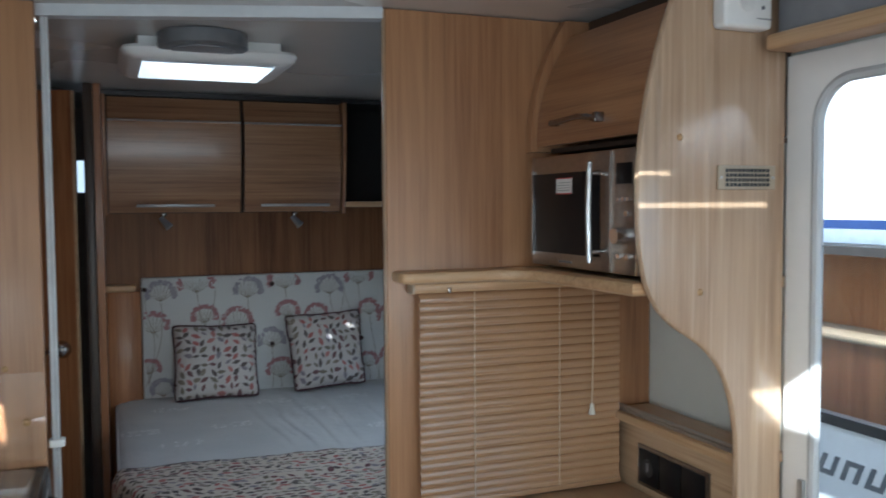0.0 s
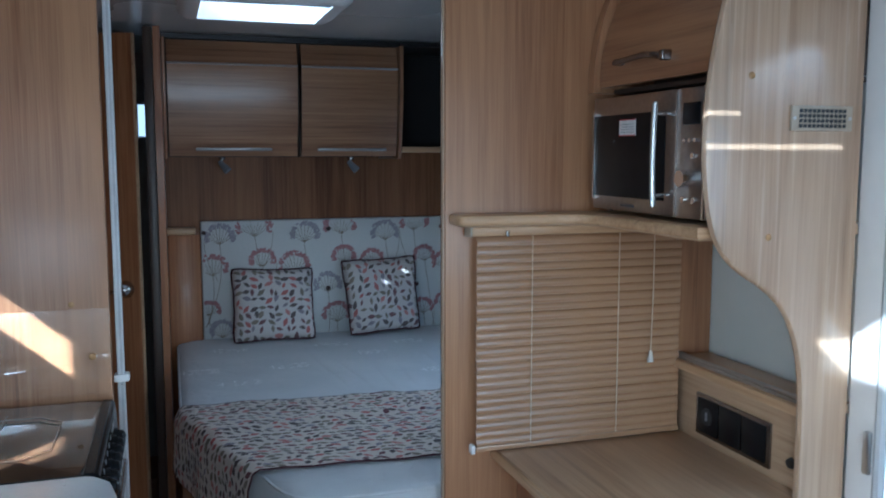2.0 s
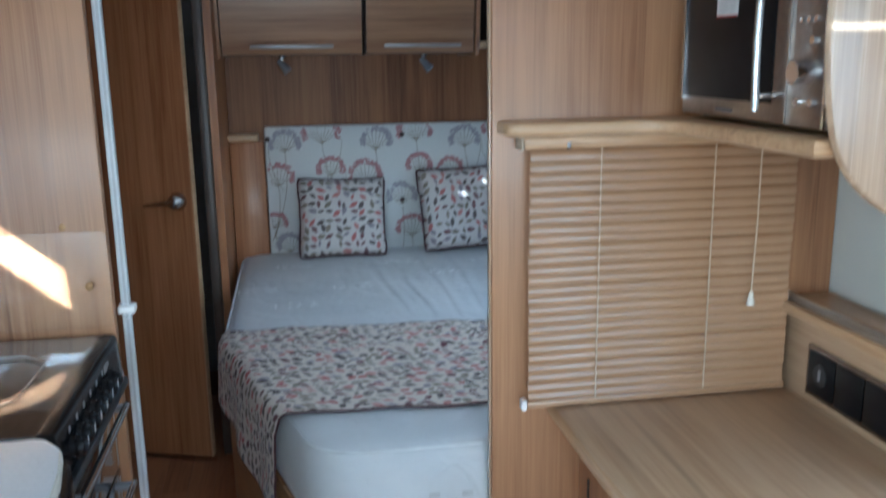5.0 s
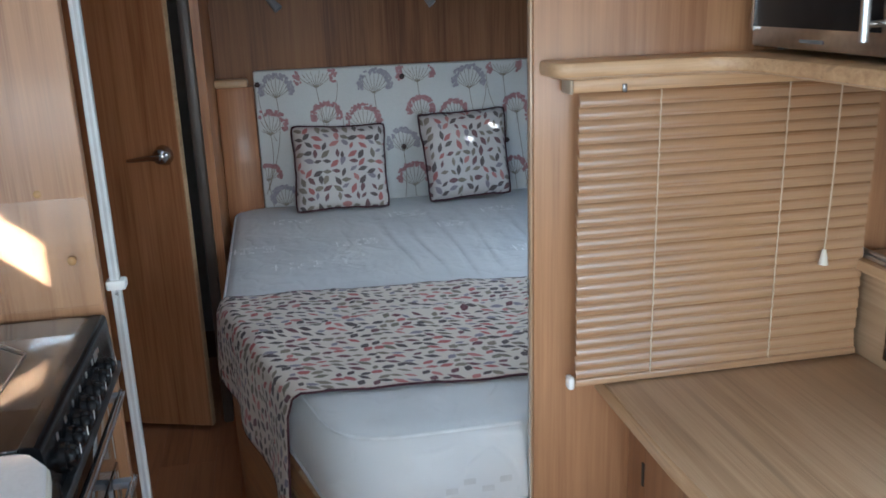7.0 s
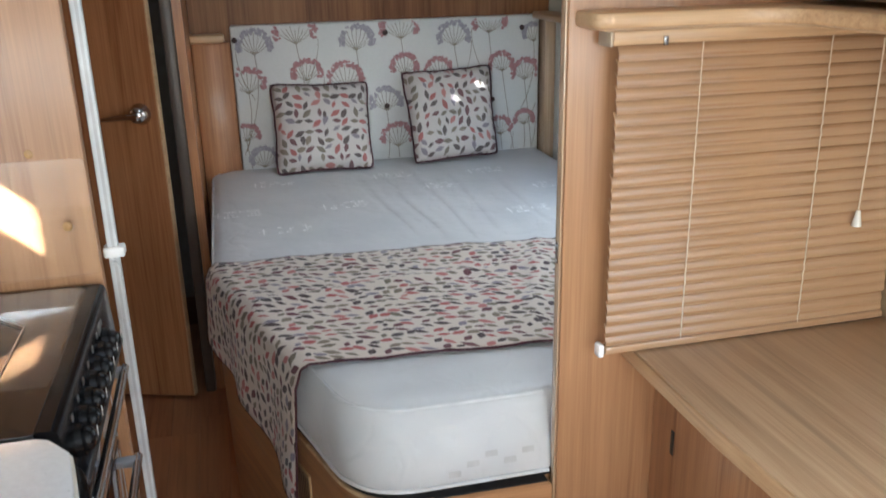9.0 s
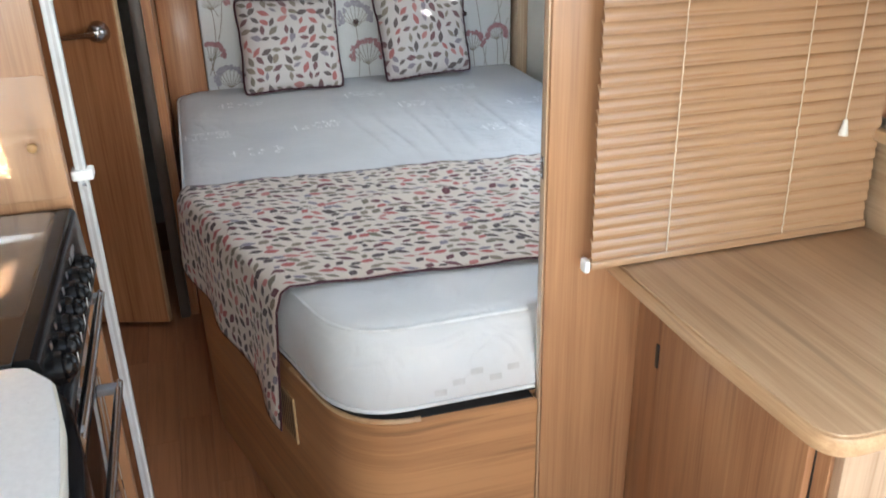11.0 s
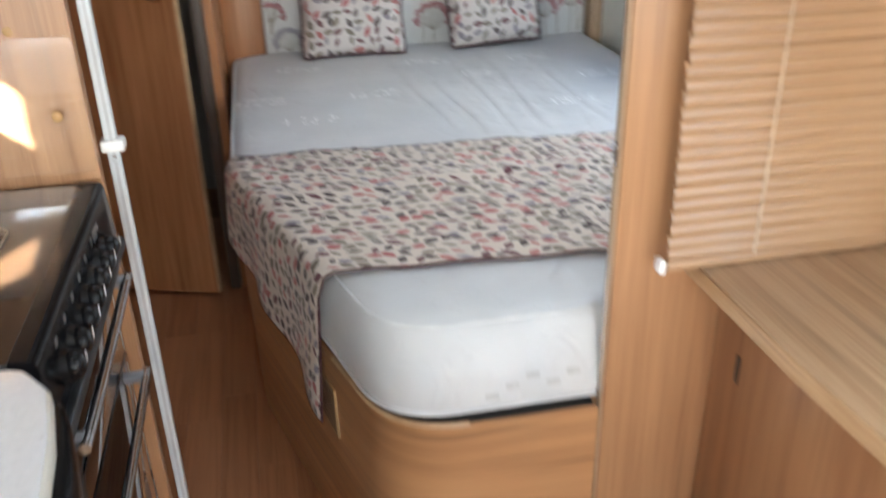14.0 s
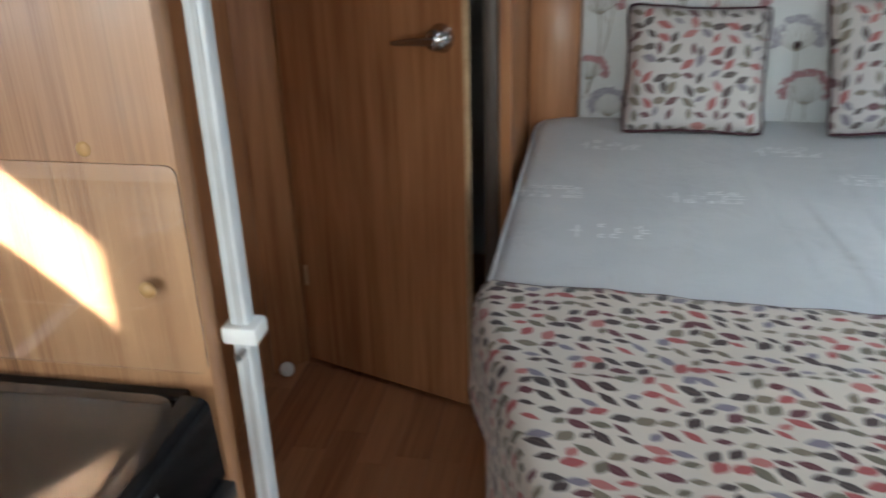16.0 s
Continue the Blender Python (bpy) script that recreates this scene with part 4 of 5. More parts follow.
def rings(outline, layers, cap_low=True):
    bm = bmesh.new()
    made = []
    for z, d, *lean in layers:
        f = lean[0] if lean else 0.0
        shape = [(x + (p - x) * f, y + (q - y) * f) for (x, y), (p, q) in zip(outline, OUT_TOP)] if f else outline
        made.append([bm.verts.new((x, y, z)) for x, y in inset(shape, d)])
    n = len(outline)
    for a, b in zip(made, made[1:]):
        for k in range(n):
            bm.faces.new((a[k], a[(k + 1) % n], b[(k + 1) % n], b[k]))
    bm.faces.new(made[-1])
    if cap_low:
        bm.faces.new(made[0][::-1])
    bmesh.ops.recalc_face_normals(bm, faces=bm.faces[:])
    return bm


def resampled(outline, count):
    pts = [Vector(p) for p in outline] + [Vector(outline[0])]
    run = [0.0]
    for a, b in zip(pts, pts[1:]):
        run.append(run[-1] + (b - a).length)
    out, k = [], 0
    for i in range(count):
        d = run[-1] * i / count
        while run[k + 1] < d:
            k += 1
        t = (d - run[k]) / max(1e-9, run[k + 1] - run[k])
        out.append(pts[k].lerp(pts[k + 1], t))
    return out


CREASES = [(0.56, 3.90, 0.625, 2.98), (0.76, 3.95, 0.785, 2.96), (0.885, 3.96, 0.87, 3.0), (0.66, 3.6, 0.70, 3.0), (1.03, 3.9, 1.04, 3.0), (0.45, 2.24, 0.36, 2.15), (0.54, 2.24, 0.47, 2.13), (0.62, 2.24, 0.56, 2.13), (0.33, 2.27, 0.28, 2.22)] + [(0.36 + 0.045 * k, 2.30, 0.325 + 0.045 * k, 2.135) for k in range(8)]


def top_height(x, y):
    z = 0.6845 + 0.0022 * noise.noise(Vector((x * 5, y * 4, 1.7)))
    for ax, ay, bx, by in CREASES:
        d = Vector((bx - ax, by - ay))
        u = (Vector((x - ax, y - ay)).dot(d)) / d.length_squared
        if -0.05 < u < 1.05:
            off = (x - ax) * -d.y / d.length + (y - ay) * d.x / d.length
            off += 0.006 * math.sin(u * 7 + ax * 9)
            fade = max(0.0, min(1.0, min(u + 0.05, 1.05 - u) * 5))
            z += 0.8 * fade * (-0.0052 * math.exp(-(off / 0.006) ** 2) + 0.0026 * math.exp(-((off - 0.02) / 0.014) ** 2))
    return z


def soft_top():
    bm = bmesh.new()
    rim = resampled(inset(OUT_TOP, 0.04), 260)
    mid = Vector((0.74, 3.05))
    layers = []
    steps = 64
    for k in range(steps):
        f = 1 - k / steps
        ring = []
        for p in rim:
            q = mid + (p - mid) * f
            ease = min(1.0, k / 3)
            ring.append(bm.verts.new((q.x, q.y, 0.6812 + (top_height(q.x, q.y) - 0.6812) * ease)))
        layers.append(ring)
    n = len(rim)
    for a, b in zip(layers, layers[1:]):
        for k in range(n):
            bm.faces.new((a[k], a[(k + 1) % n], b[(k + 1) % n], b[k]))
    bm.faces.new(layers[-1])
    bmesh.ops.recalc_face_normals(bm, faces=bm.faces[:])
    return bm


def woven(cx, cy, rng):
    """A cluster of small outlined oblongs, lying just above the cover."""
    bm = bmesh.new()

    def stroke(x0, x1, y0, y1):
        vs = [bm.verts.new((x, y, top_height(x, y) + 0.0007)) for x, y in ((x0, y0), (x1, y0), (x1, y1), (x0, y1))]
        bm.faces.new(vs)

    w = 0.0045
    for i in range(5):
        for j in range(3):
            if rng.random() < 0.35:
                continue
            x, y = cx + i * 0.024 + (j % 2) * 0.01, cy + j * 0.026
            lx, ly = rng.uniform(0.012, 0.022), rng.uniform(0.014, 0.022)
            stroke(x, x + lx, y, y + w)
            if rng.random() < 0.6:
                stroke(x, x + lx, y + ly - w, y + ly)
            if rng.random() < 0.7:
                stroke(x, x + w, y, y + ly)
            if rng.random() < 0.4:
                stroke(x + lx - w, x + lx, y, y + ly)
    stroke(cx - 0.02, cx - 0.02 + w, cy, cy + 0.06)
    stroke(cx - 0.035, cx - 0.01, cy + 0.03, cy + 0.03 + w)
    return bm


def bed():
    b = thing("bed", 0.7, 3.1, 0, "island bed with a curved oak laminate base", "bed")
    put("body", rings(BASE, [(0.003, 0.008), (0.30, 0.001), (0.498, 0.0), (0.502, 0.006)]), OAK_BED, b)
    # Black sheet paints the shaded gap between base and mattress.
    put("deck", rings(BASE, [(0.5022, 0.008), (0.5034, 0.009)]), VOID, b, "near-black sheet for the shaded gap under the mattress")
    front = [p for p in BASE if p[1] < 2.36 and p[0] < 0.54]
    put("lip", tube([(x, y + 0.005, 0.503) for x, y in front], 0.005, 6), OAK_LIPX, b, "raw oak top edge")
    # grille lies on the slanting side
    a = Vector((0.197, 2.455, 0))
    e = Vector((0.226, 2.334, 0))
    dirn = (e - a).normalized()
    nrm = Vector((-dirn.y, dirn.x, 0)) * -1
    if nrm.x > 0:
        nrm = -nrm
    gr = slab([(0, 0.315), ((e - a).length, 0.315), ((e - a).length, 0.43), (0, 0.43)], lambda u, v, w: a + dirn * u + nrm * (w - 0.004) + Vector((0, 0, v)), 0.010, 0.001)
    g = put("grille", gr, BEIGE_WOOD, b, "oak-toned slotted air grille")
    for k in range(9):
        u = 0.008 + k * (e - a).length / 9.6
        put("slot", slab([(u, 0.325), (u + 0.003, 0.325), (u + 0.003, 0.42), (u, 0.42)], lambda p, v, w: a + dirn * p + nrm * (w + 0.0062) + Vector((0, 0, v)), 0.0006), BUTTON, g)

    m = thing("mattress", 0.7, 3.1, 0.51, "white quilted mattress with piped edges", "mattress")
    bm = rings(OUT, [(0.505, 0.036), (0.513, 0.016), (0.535, 0.0), (0.60, -0.002, 0.4), (0.655, 0.0, 0.9), (0.674, 0.010, 1.0), (0.681, 0.03, 1.0), (0.683, 0.06, 1.0)])
    put("cover", bm, TICK, m, smooth=60)
    put("top_panel", soft_top(), TICK, m, smooth=80)
    rng = random.Random(11)
    marks = [(0.222, 3.77), (0.22, 3.21), (0.425, 3.42), (0.98, 3.20), (0.65, 3.75), (1.0, 3.72), (0.09, 3.42), (1.16, 3.46), (0.80, 3.56)]
    for cx, cy in marks:
        put("woven_mark", woven(cx, cy, rng), THREAD, m, "pale woven motif", smooth=0)["kind"] = "stuff"
    for k in range(5):
        x, z = 0.46 + 0.036 * k, 0.541 + 0.011 * (k % 3) + 0.004 * k
        yy = lambda q: 2.088 + (q - 0.535) * 0.154 - 0.0009
        f = bmesh.new()
        f.faces.new([f.verts.new(p) for p in ((x, yy(z), z), (x + 0.024, yy(z), z), (x + 0.024, yy(z + 0.012), z + 0.012), (x, yy(z + 0.012), z + 0.012))])
        put("woven_mark", f, THREAD_GREY, m, "grey woven motif", smooth=0)
    rim = [p for p in OUT if p[0] < 0.662 and not (p[0] > 0.645 and p[1] > 2.1)]
    put("piping", tube([(x, y, 0.671) for x, y in inset(OUT_TOP, 0.003)[:len(rim)]], 0.0036, 8), PIPE, m, "white corded piping")
    put("piping", tube([(x, y, 0.524) for x, y in inset(OUT, 0.003)[:len(rim)]], 0.0042, 8), PIPE, m, "white corded piping")


bed()


def edge_x(y):
    """Where the bed's open side lies at y."""
    best = None
    for (xa, ya), (xb, yb) in zip(OUT, OUT[1:]):
        if xa < 0.5 and min(ya, yb) - 1e-6 <= y <= max(ya, yb) + 1e-6 and abs(yb - ya) > 1e-6:
            best = xa + (xb - xa) * (y - ya) / (yb - ya)
            break
    return 0.06 if best is None else best


def throw():
    t = thing("bed_throw", 0.6, 2.6, 0.68, "cream cotton bed runner printed with red and grey leaves", "bed runner")
    bm = bmesh.new()
    uvl = bm.loops.layers.uv.new("UVMap")
    nv, rows = 34, []
    for j in range(nv + 1):
        v = j / nv
        y_edge = 2.985 + (2.325 - 2.985) * v
        x_edge = edge_x(y_edge) - 0.008
        far = Vector((1.366, 2.885 + (2.235 - 2.885) * v, 0))
        drop = 0.17 + 0.165 * v + 0.012 * math.sin(v * 9)
        row = []
        # hanging side, from the hem up
        for k in range(10):
            h = k / 10
            fall = drop * (1 - h)
            hang = 0.012 * math.sin(v * 14 + 1.0) * (1 - h) + 0.004
            row.append((Vector((x_edge - hang - 0.02 * (1 - h) * v * 0.5 - 0.004, y_edge + 0.045 * (1 - h) * v, 0.690 - 0.018 - fall)), -fall, v))
        for a in (0.0, 0.25, 0.5, 0.75):
            c, s = math.cos(a * math.pi / 2), math.sin(a * math.pi / 2)
            row.append((Vector((x_edge + 0.022 * (1 - c), y_edge, 0.672 + 0.0178 * s)), 0.03 * a, v))
        start = Vector((x_edge + 0.022, y_edge, 0))
        for k in range(91):
            q = k / 90
            p = start.lerp(far, q)
            wav = 0.0055 * noise.noise(Vector((p.x * 7, p.y * 5, 0.3))) + 0.0036 * noise.noise(Vector((p.x * 17, p.y * 15, 4.0)))
            fold = 0.010 * math.exp(-((p.y - (2.63 + 0.10 * math.sin(p.x * 2.2))) / 0.018) ** 2) + math.sin(math.pi * min(1, v * 0.9 + 0.1)) * (0.010 * math.exp(-((p.x - 0.78 - 0.38 * (p.y - 2.5)) / 0.020) ** 2) + 0.008 * math.exp(-((p.x - 0.66 - 0.5 * (p.y - 2.5)) / 0.016) ** 2) * max(0, v - 0.2)) * min(1, q * 3)
            row.append((Vector((p.x, p.y, 0.6930 + wav + fold)), 0.03 + q * (far - start).length, v))
        rows.append([(bm.verts.new(p), u, vv * 0.68) for p, u, vv in row])
    for r0, r1 in zip(rows, rows[1:]):
        for a, b, c, d in zip(r0, r0[1:], r1[1:], r1):
            f = bm.faces.new((a[0], b[0], c[0], d[0]))
            for loop, q in zip(f.loops, (a, b, c, d)):
                loop[uvl].uv = (q[1], q[2])
    bm.normal_update()
    edge_f = [r[0].co.copy() for r in rows[-1]]
    edge_b = [r[0].co.copy() for r in rows[0]]
    hem = [rows[j][0][0].co.copy() for j in range(len(rows))]
    ob = put("cloth", bm, THROW, t, smooth=80)
    so = ob.modifiers.new("thickness", "SOLIDIFY")
    so.thickness, so.offset = 0.002, 0
    put("trim", tube(edge_f, 0.0026, 6), MAROON, t, "dark maroon edge binding")
    put("trim", tube(edge_b, 0.0016, 6), MAROON, t, "dark maroon edge binding")
    put("trim", tube(hem, 0.0016, 6), MAROON, t, "dark maroon edge binding")


throw()


def cushion(corners, label, seed):
    bl, br, tl, tr = (Vector(c) for c in corners)
    base = (bl + br) / 2
    c = thing("cushion", base.x, base.y, base.z, label, "cushion", "cushions on the bed")
    n = 22
    bm = bmesh.new()
    uvl = bm.loops.layers.uv.new("UVMap")
    nrm = (br - bl).cross(tl - bl).normalized()
    if nrm.y > 0:
        nrm = -nrm
    grid = {}
    rim = []

    def at(u, v):
        s, t = 2 * u - 1, 2 * v - 1
        pinch = 0.032
        u2 = u - s * pinch * (1 - t * t) * abs(s)
        v2 = v - t * pinch * (1 - s * s) * abs(t)
        soft = 0.022 * (abs(s) * abs(t)) ** 6
        u2 -= s * soft
        v2 -= t * soft
        if abs(s) > 0.98 or abs(t) > 0.98:
            u2 += 0.010 * noise.noise(Vector((u * 6, v * 6, seed * 3)))
            v2 += 0.010 * noise.noise(Vector((u * 6 + 9, v * 6, seed * 3)))
        return bl * (1 - u2) * (1 - v2) + br * u2 * (1 - v2) + tl * (1 - u2) * v2 + tr * u2 * v2

    for side in (1, -1):
        for i in range(n + 1):
            for j in range(n + 1):
                u, v = i / n, j / n
                s, t = 2 * u - 1, 2 * v - 1
                puff = 0.06 * max(0, (1 - s ** 4) * (1 - t ** 4)) ** 0.55
                p = at(u, v)
                if side == 1:
                    puff += 0.009 * noise.noise(Vector((u * 5 + seed, v * 5, seed))) * (1 - s * s) * (1 - t * t)
                edge = i in (0, n) or j in (0, n)
                key = (i, j, 0 if edge else side)
                if key not in grid:
                    grid[key] = bm.verts.new(p + nrm * puff * side)
    for side in (1, -1):
        for i in range(n):
            for j in range(n):
                ks = [(i, j), (i + 1, j), (i + 1, j + 1), (i, j + 1)]
                vs = [grid.get((a, b, side)) or grid[(a, b, 0)] for a, b in ks]
                f = bm.faces.new(vs if side == 1 else vs[::-1])
                order = ks if side == 1 else ks[::-1]
                for loop, (a, b) in zip(f.loops, order):
                    loop[uvl].uv = (a / n * 0.36 + seed, b / n * 0.34 + seed * 0.7)
    for k in range(n):
        rim.append((k, 0))
    for k in range(n):
        rim.append((n, k))
    for k in range(n):
        rim.append((n - k, n))
    for k in range(n):
        rim.append((0, n - k))
    line = [grid[(a, b, 0)].co.copy() for a, b in rim]
    bmesh.ops.recalc_face_normals(bm, faces=bm.faces[:])
    put("cover", bm, CUSHION, c, smooth=80)
    put("piping", tube(line, 0.0045, 7, True), MAROON, c, "dark maroon corded piping")


cushion([(0.288, 3.905, 0.688), (0.652, 3.895, 0.69), (0.293, 4.045, 1.005), (0.664, 4.045, 0.995)], "square leaf-print cushion with maroon piping, leaning on headboard", 0.4)
cushion([(0.808, 3.90, 0.69), (1.142, 3.90, 0.705), (0.790, 4.045, 1.022), (1.155, 4.045, 1.036)], "square leaf-print cushion with maroon piping, slightly tilted", 1.7)


# ---- headboard ----
def headboard():
    h = thing("headboard", 0.77, 4.09, 0.68, "padded cream headboard printed with mauve and rose flower heads", "headboard")
    x0, x1, z0, z1 = 0.172, 1.366, 0.66, 1.216
    put("pad", bbox(x0, x1, 4.068, 4.102, z0, z1, 0.008, 3), LINEN, h, smooth=60)
    y = 4.0666
    # rosy and mauve umbels: place along and up, radius, kind
    flowers = [(0.254, 1.145, 0.062, 0), (0.635, 1.145, 0.064, 0), (1.014, 1.145, 0.064, 0), (0.738, 0.908, 0.062, 0), (0.256, 0.715, 0.055, 0), (1.345, 1.14, 0.05, 0), (0.52, 0.86, 0.05, 0), (0.95, 0.86, 0.05, 0),
               (0.217, 1.005, 0.066, 1), (0.440, 1.035, 0.056, 1), (0.582, 1.005, 0.070, 1), (0.815, 1.04, 0.054, 1), (0.950, 1.02, 0.055, 1), (1.206, 1.03, 0.052, 1), (1.310, 0.995, 0.058, 1),
               (0.200, 0.815, 0.046, 1), (0.777, 0.765, 0.066, 1), (1.200, 0.775, 0.052, 1), (1.305, 0.805, 0.042, 1), (0.405, 1.185, 0.078, 1), (0.800, 1.185, 0.074, 1), (1.160, 1.19, 0.068, 1)]
    rng = random.Random(7)
    inks = {0: bmesh.new(), 1: bmesh.new()}
    stems = bmesh.new()

    def dab(bm, x, z, r):
        if not (x0 + 0.01 < x < x1 - 0.01 and z0 + 0.01 < z < z1 - 0.008):
            return
        k = 6
        a0 = rng.uniform(0, 1)
        yy = y - rng.uniform(0, 0.0007)
        vs = [bm.verts.new((x + r * math.cos(a0 + math.tau * i / k), yy, z + r * math.sin(a0 + math.tau * i / k))) for i in range(k)]
        bm.faces.new(vs[::-1])

    def stroke(points, w):
        ok = [p for p in points if x0 + 0.01 < p[0] < x1 - 0.01 and z0 + 0.01 < p[1] < z1 - 0.008]
        for (ax, az), (bx, bz) in zip(ok, ok[1:]):
            d = Vector((bx - ax, bz - az))
            if d.length < 1e-5 or d.length > 0.05:
                continue
            n = Vector((-d.y, d.x)).normalized() * w / 2
            stems.faces.new([stems.verts.new(q) for q in ((ax + n.x, y + 0.0002, az + n.y), (ax - n.x, y + 0.0002, az - n.y), (bx - n.x, y + 0.0002, bz - n.y), (bx + n.x, y + 0.0002, bz + n.y))])

    for x, z, r, kind in flowers:
        foot = (x + rng.uniform(-0.006, 0.006), z - 0.55 * r)
        for k in range(105):
            a = radians(rng.uniform(-24, 204))
            q = r * rng.uniform(0.74, 1.04)
            dab(inks[kind], x + q * math.cos(a) * 1.02, z + q * math.sin(a) * 0.92, rng.uniform(0.0042, 0.0074))
        for k in range(9):
            a = radians(2 + k * 22)
            tip = (x + 0.8 * r * math.cos(a), z + 0.74 * r * math.sin(a))
            stroke([(foot[0] + (tip[0] - foot[0]) * s + 0.006 * math.sin(s * math.pi) * math.cos(a), foot[1] + (tip[1] - foot[1]) * s) for s in np.linspace(0, 1, 7)], 0.0021)
        lean = rng.uniform(-0.10, 0.13)
        stroke([(foot[0] + lean * s * s + 0.01 * math.sin(s * 4), foot[1] - 0.36 * s) for s in np.linspace(0, 1, 18)], 0.0026)
        side = rng.choice((-1, 0, 0, 1))
        if not side:
            continue
        stroke([(x + side * (0.95 * r + 0.01 - 0.9 * r * s * s), z - 0.3 * r - (0.10 + 1.3 * r) * s) for s in np.linspace(0, 1, 12)], 0.0022)
    put("print", inks[0], MAUVE, h, "mauve printed flower heads", smooth=0)["kind"] = "stuff"
    put("print", inks[1], ROSE, h, "rose printed flower heads", smooth=0)["kind"] = "stuff"
    put("print", stems, STEM, h, "olive printed stems", smooth=0)["kind"] = "stuff"
    for x, z in ((0.184, 1.165), (0.744, 1.17), (1.292, 1.168), (0.740, 0.892), (1.170, 0.892)):
        put("button", ball((x, 4.066, z), 0.0105, sy=0.5), BUTTON, h, "brown upholstery button")


headboard()


def bed_posts():
    p = thing("bedside_panel", 0.1, 4.0, 0, "narrow oak panel beside the headboard with a small ledge", "panel")
    put("board", bbox(0.03, 0.168, 4.062, 4.102, 0.0, 1.16, 0.003), OAK_DARK, p)
    put("ledge", bbox(0.022, 0.150, 4.03, 4.103, 1.161, 1.191, 0.01, 3), OAK_LIPX, p, "rounded oak ledge")
    q = thing("bedside_panel", 1.39, 4.0, 0, "narrow oak panel in the corner beside the headboard", "panel")
    put("board", bbox(1.374, 1.418, 4.02, 4.10, 0.0, 1.20, 0.003), OAK_PALE, q)
    put("ledge", bbox(1.33, 1.418, 3.72, 4.06, 1.202, 1.228, 0.008, 3), OAK_LIP, q)


bed_posts()


# ---- lockers over the bed ----
def bed_lockers():
    bow = lambda t: 3.752 - 0.042 * math.sin(t * 0.565 * math.pi) + 0.035 * max(0, 0.12 - t)
    for k, (a, b, name) in enumerate(((0.045, 0.566, "left"), (0.574, 0.992, "right"))):
        c = thing("overhead_locker", (a + b) / 2, 3.9, 1.5, "glossy oak overhead locker with a bowed door and bar handle", "locker", "lockers over the bed")
        # Carcass is coloured dark so the gaps between doors look shaded.
        put("carcass", bbox(a, b, 3.80, 4.10, 1.502, 1.975), LOCKER_SHADE, c, "carcass painted dark brown so the door gaps look shaded")
        d = put("door", curved_front(a + 0.004, b - 0.004, "y", bow, 1.505, 1.868, 0), OAK_X, c)
        put("fascia", curved_front(a + 0.004, b - 0.004, "y", lambda t: bow(1.0) + 0.002 + 0.03 * t, 1.876, 1.965, 0), OAK_X, c)
        put("bead", tube([(a + 0.004, bow(1.0) - 0.001, 1.872), (b - 0.004, bow(1.0) - 0.001, 1.872)], 0.0042, 8), SATIN, c, "thin metal bead")
        ha, hb = (0.150, 0.452) if k == 0 else (0.640, 0.932)
        hd = put("handle", bbox(ha, hb, 3.700, 3.709, 1.527, 1.539, 0.003), plain("satin_grey", (0.36, 0.35, 0.34), 0.42, 1.0, 0.05), d, "satin metal bar handle")
        for x in (ha + 0.012, hb - 0.012):
            put("post", bbox(x - 0.005, x + 0.005, 3.708, 3.735, 1.529, 1.537), SATIN, hd)
    e = thing("locker_end", 1.0, 3.9, 1.5, "curved oak locker end panel", "panel")
    prof = [(bow(t) - 0.006, 1.495 + (1.97 - 1.495) * t) for t in np.linspace(0, 1, 14)] + [(4.10, 1.97), (4.10, 1.495)]
    put("board", slab(prof, lambda u, v, w: Vector((0.995 + w, u, v)), 0.016, 0.001), OAK_V, e)
    e2 = thing("locker_end", 0.035, 3.9, 1.5, "curved oak locker end panel", "panel")
    put("board", slab(prof, lambda u, v, w: Vector((0.030 + w, u, v)), 0.013, 0.001), OAK_V, e2)
    s = thing("corner_cubby", 1.2, 3.9, 1.53, "open dark corner cubby with an oak shelf", "shelf")
    put("shelf", bbox(1.013, 1.417, 3.74, 4.10, 1.522, 1.546, 0.004), OAK_LIPX, s)
    # Near-black panels give the open cubby its inner shade.
    put("shade_panel", bbox(1.013, 1.417, 4.06, 4.10, 1.548, 1.99), VOID, s, "inner back in near-black for the cubby's shade")
    put("shade_panel", bbox(1.38, 1.417, 3.74, 4.058, 1.548, 1.99), VOID, s, "inner side in near-black for the cubby's shade")
    put("shade_panel", bbox(1.013, 1.378, 3.76, 4.058, 1.975, 1.99), VOID, s, "inner top in near-black for the cubby's shade")
    # Solid dark strip paints the shadow between lockers and ceiling.
    setting("trim", bbox(0.03, WALL_R - 0.004, 3.80, 4.10, 1.978, TOP - 0.002), RUBBER_AND_SHADE, "dark strip painted for the shadow above the lockers", "trim")
    for x in (0.262, 0.815):
        r = thing("reading_light", x, 3.88, 1.49, "small swivelling grey reading spotlight under the lockers", "spotlight", "reading lights")
        put("base", rod((x, 3.88, 1.490), (x, 3.88, 1.5015), 0.013, 16), DIM, r)
        put("arm", rod((x, 3.88, 1.47), (x, 3.88, 1.490), 0.004), DIM, r)
        put("head", cone((x - 0.012, 3.875, 1.483), (x + 0.022, 3.86, 1.442), 0.010, 0.017, 16), GREY, r)


bed_lockers()


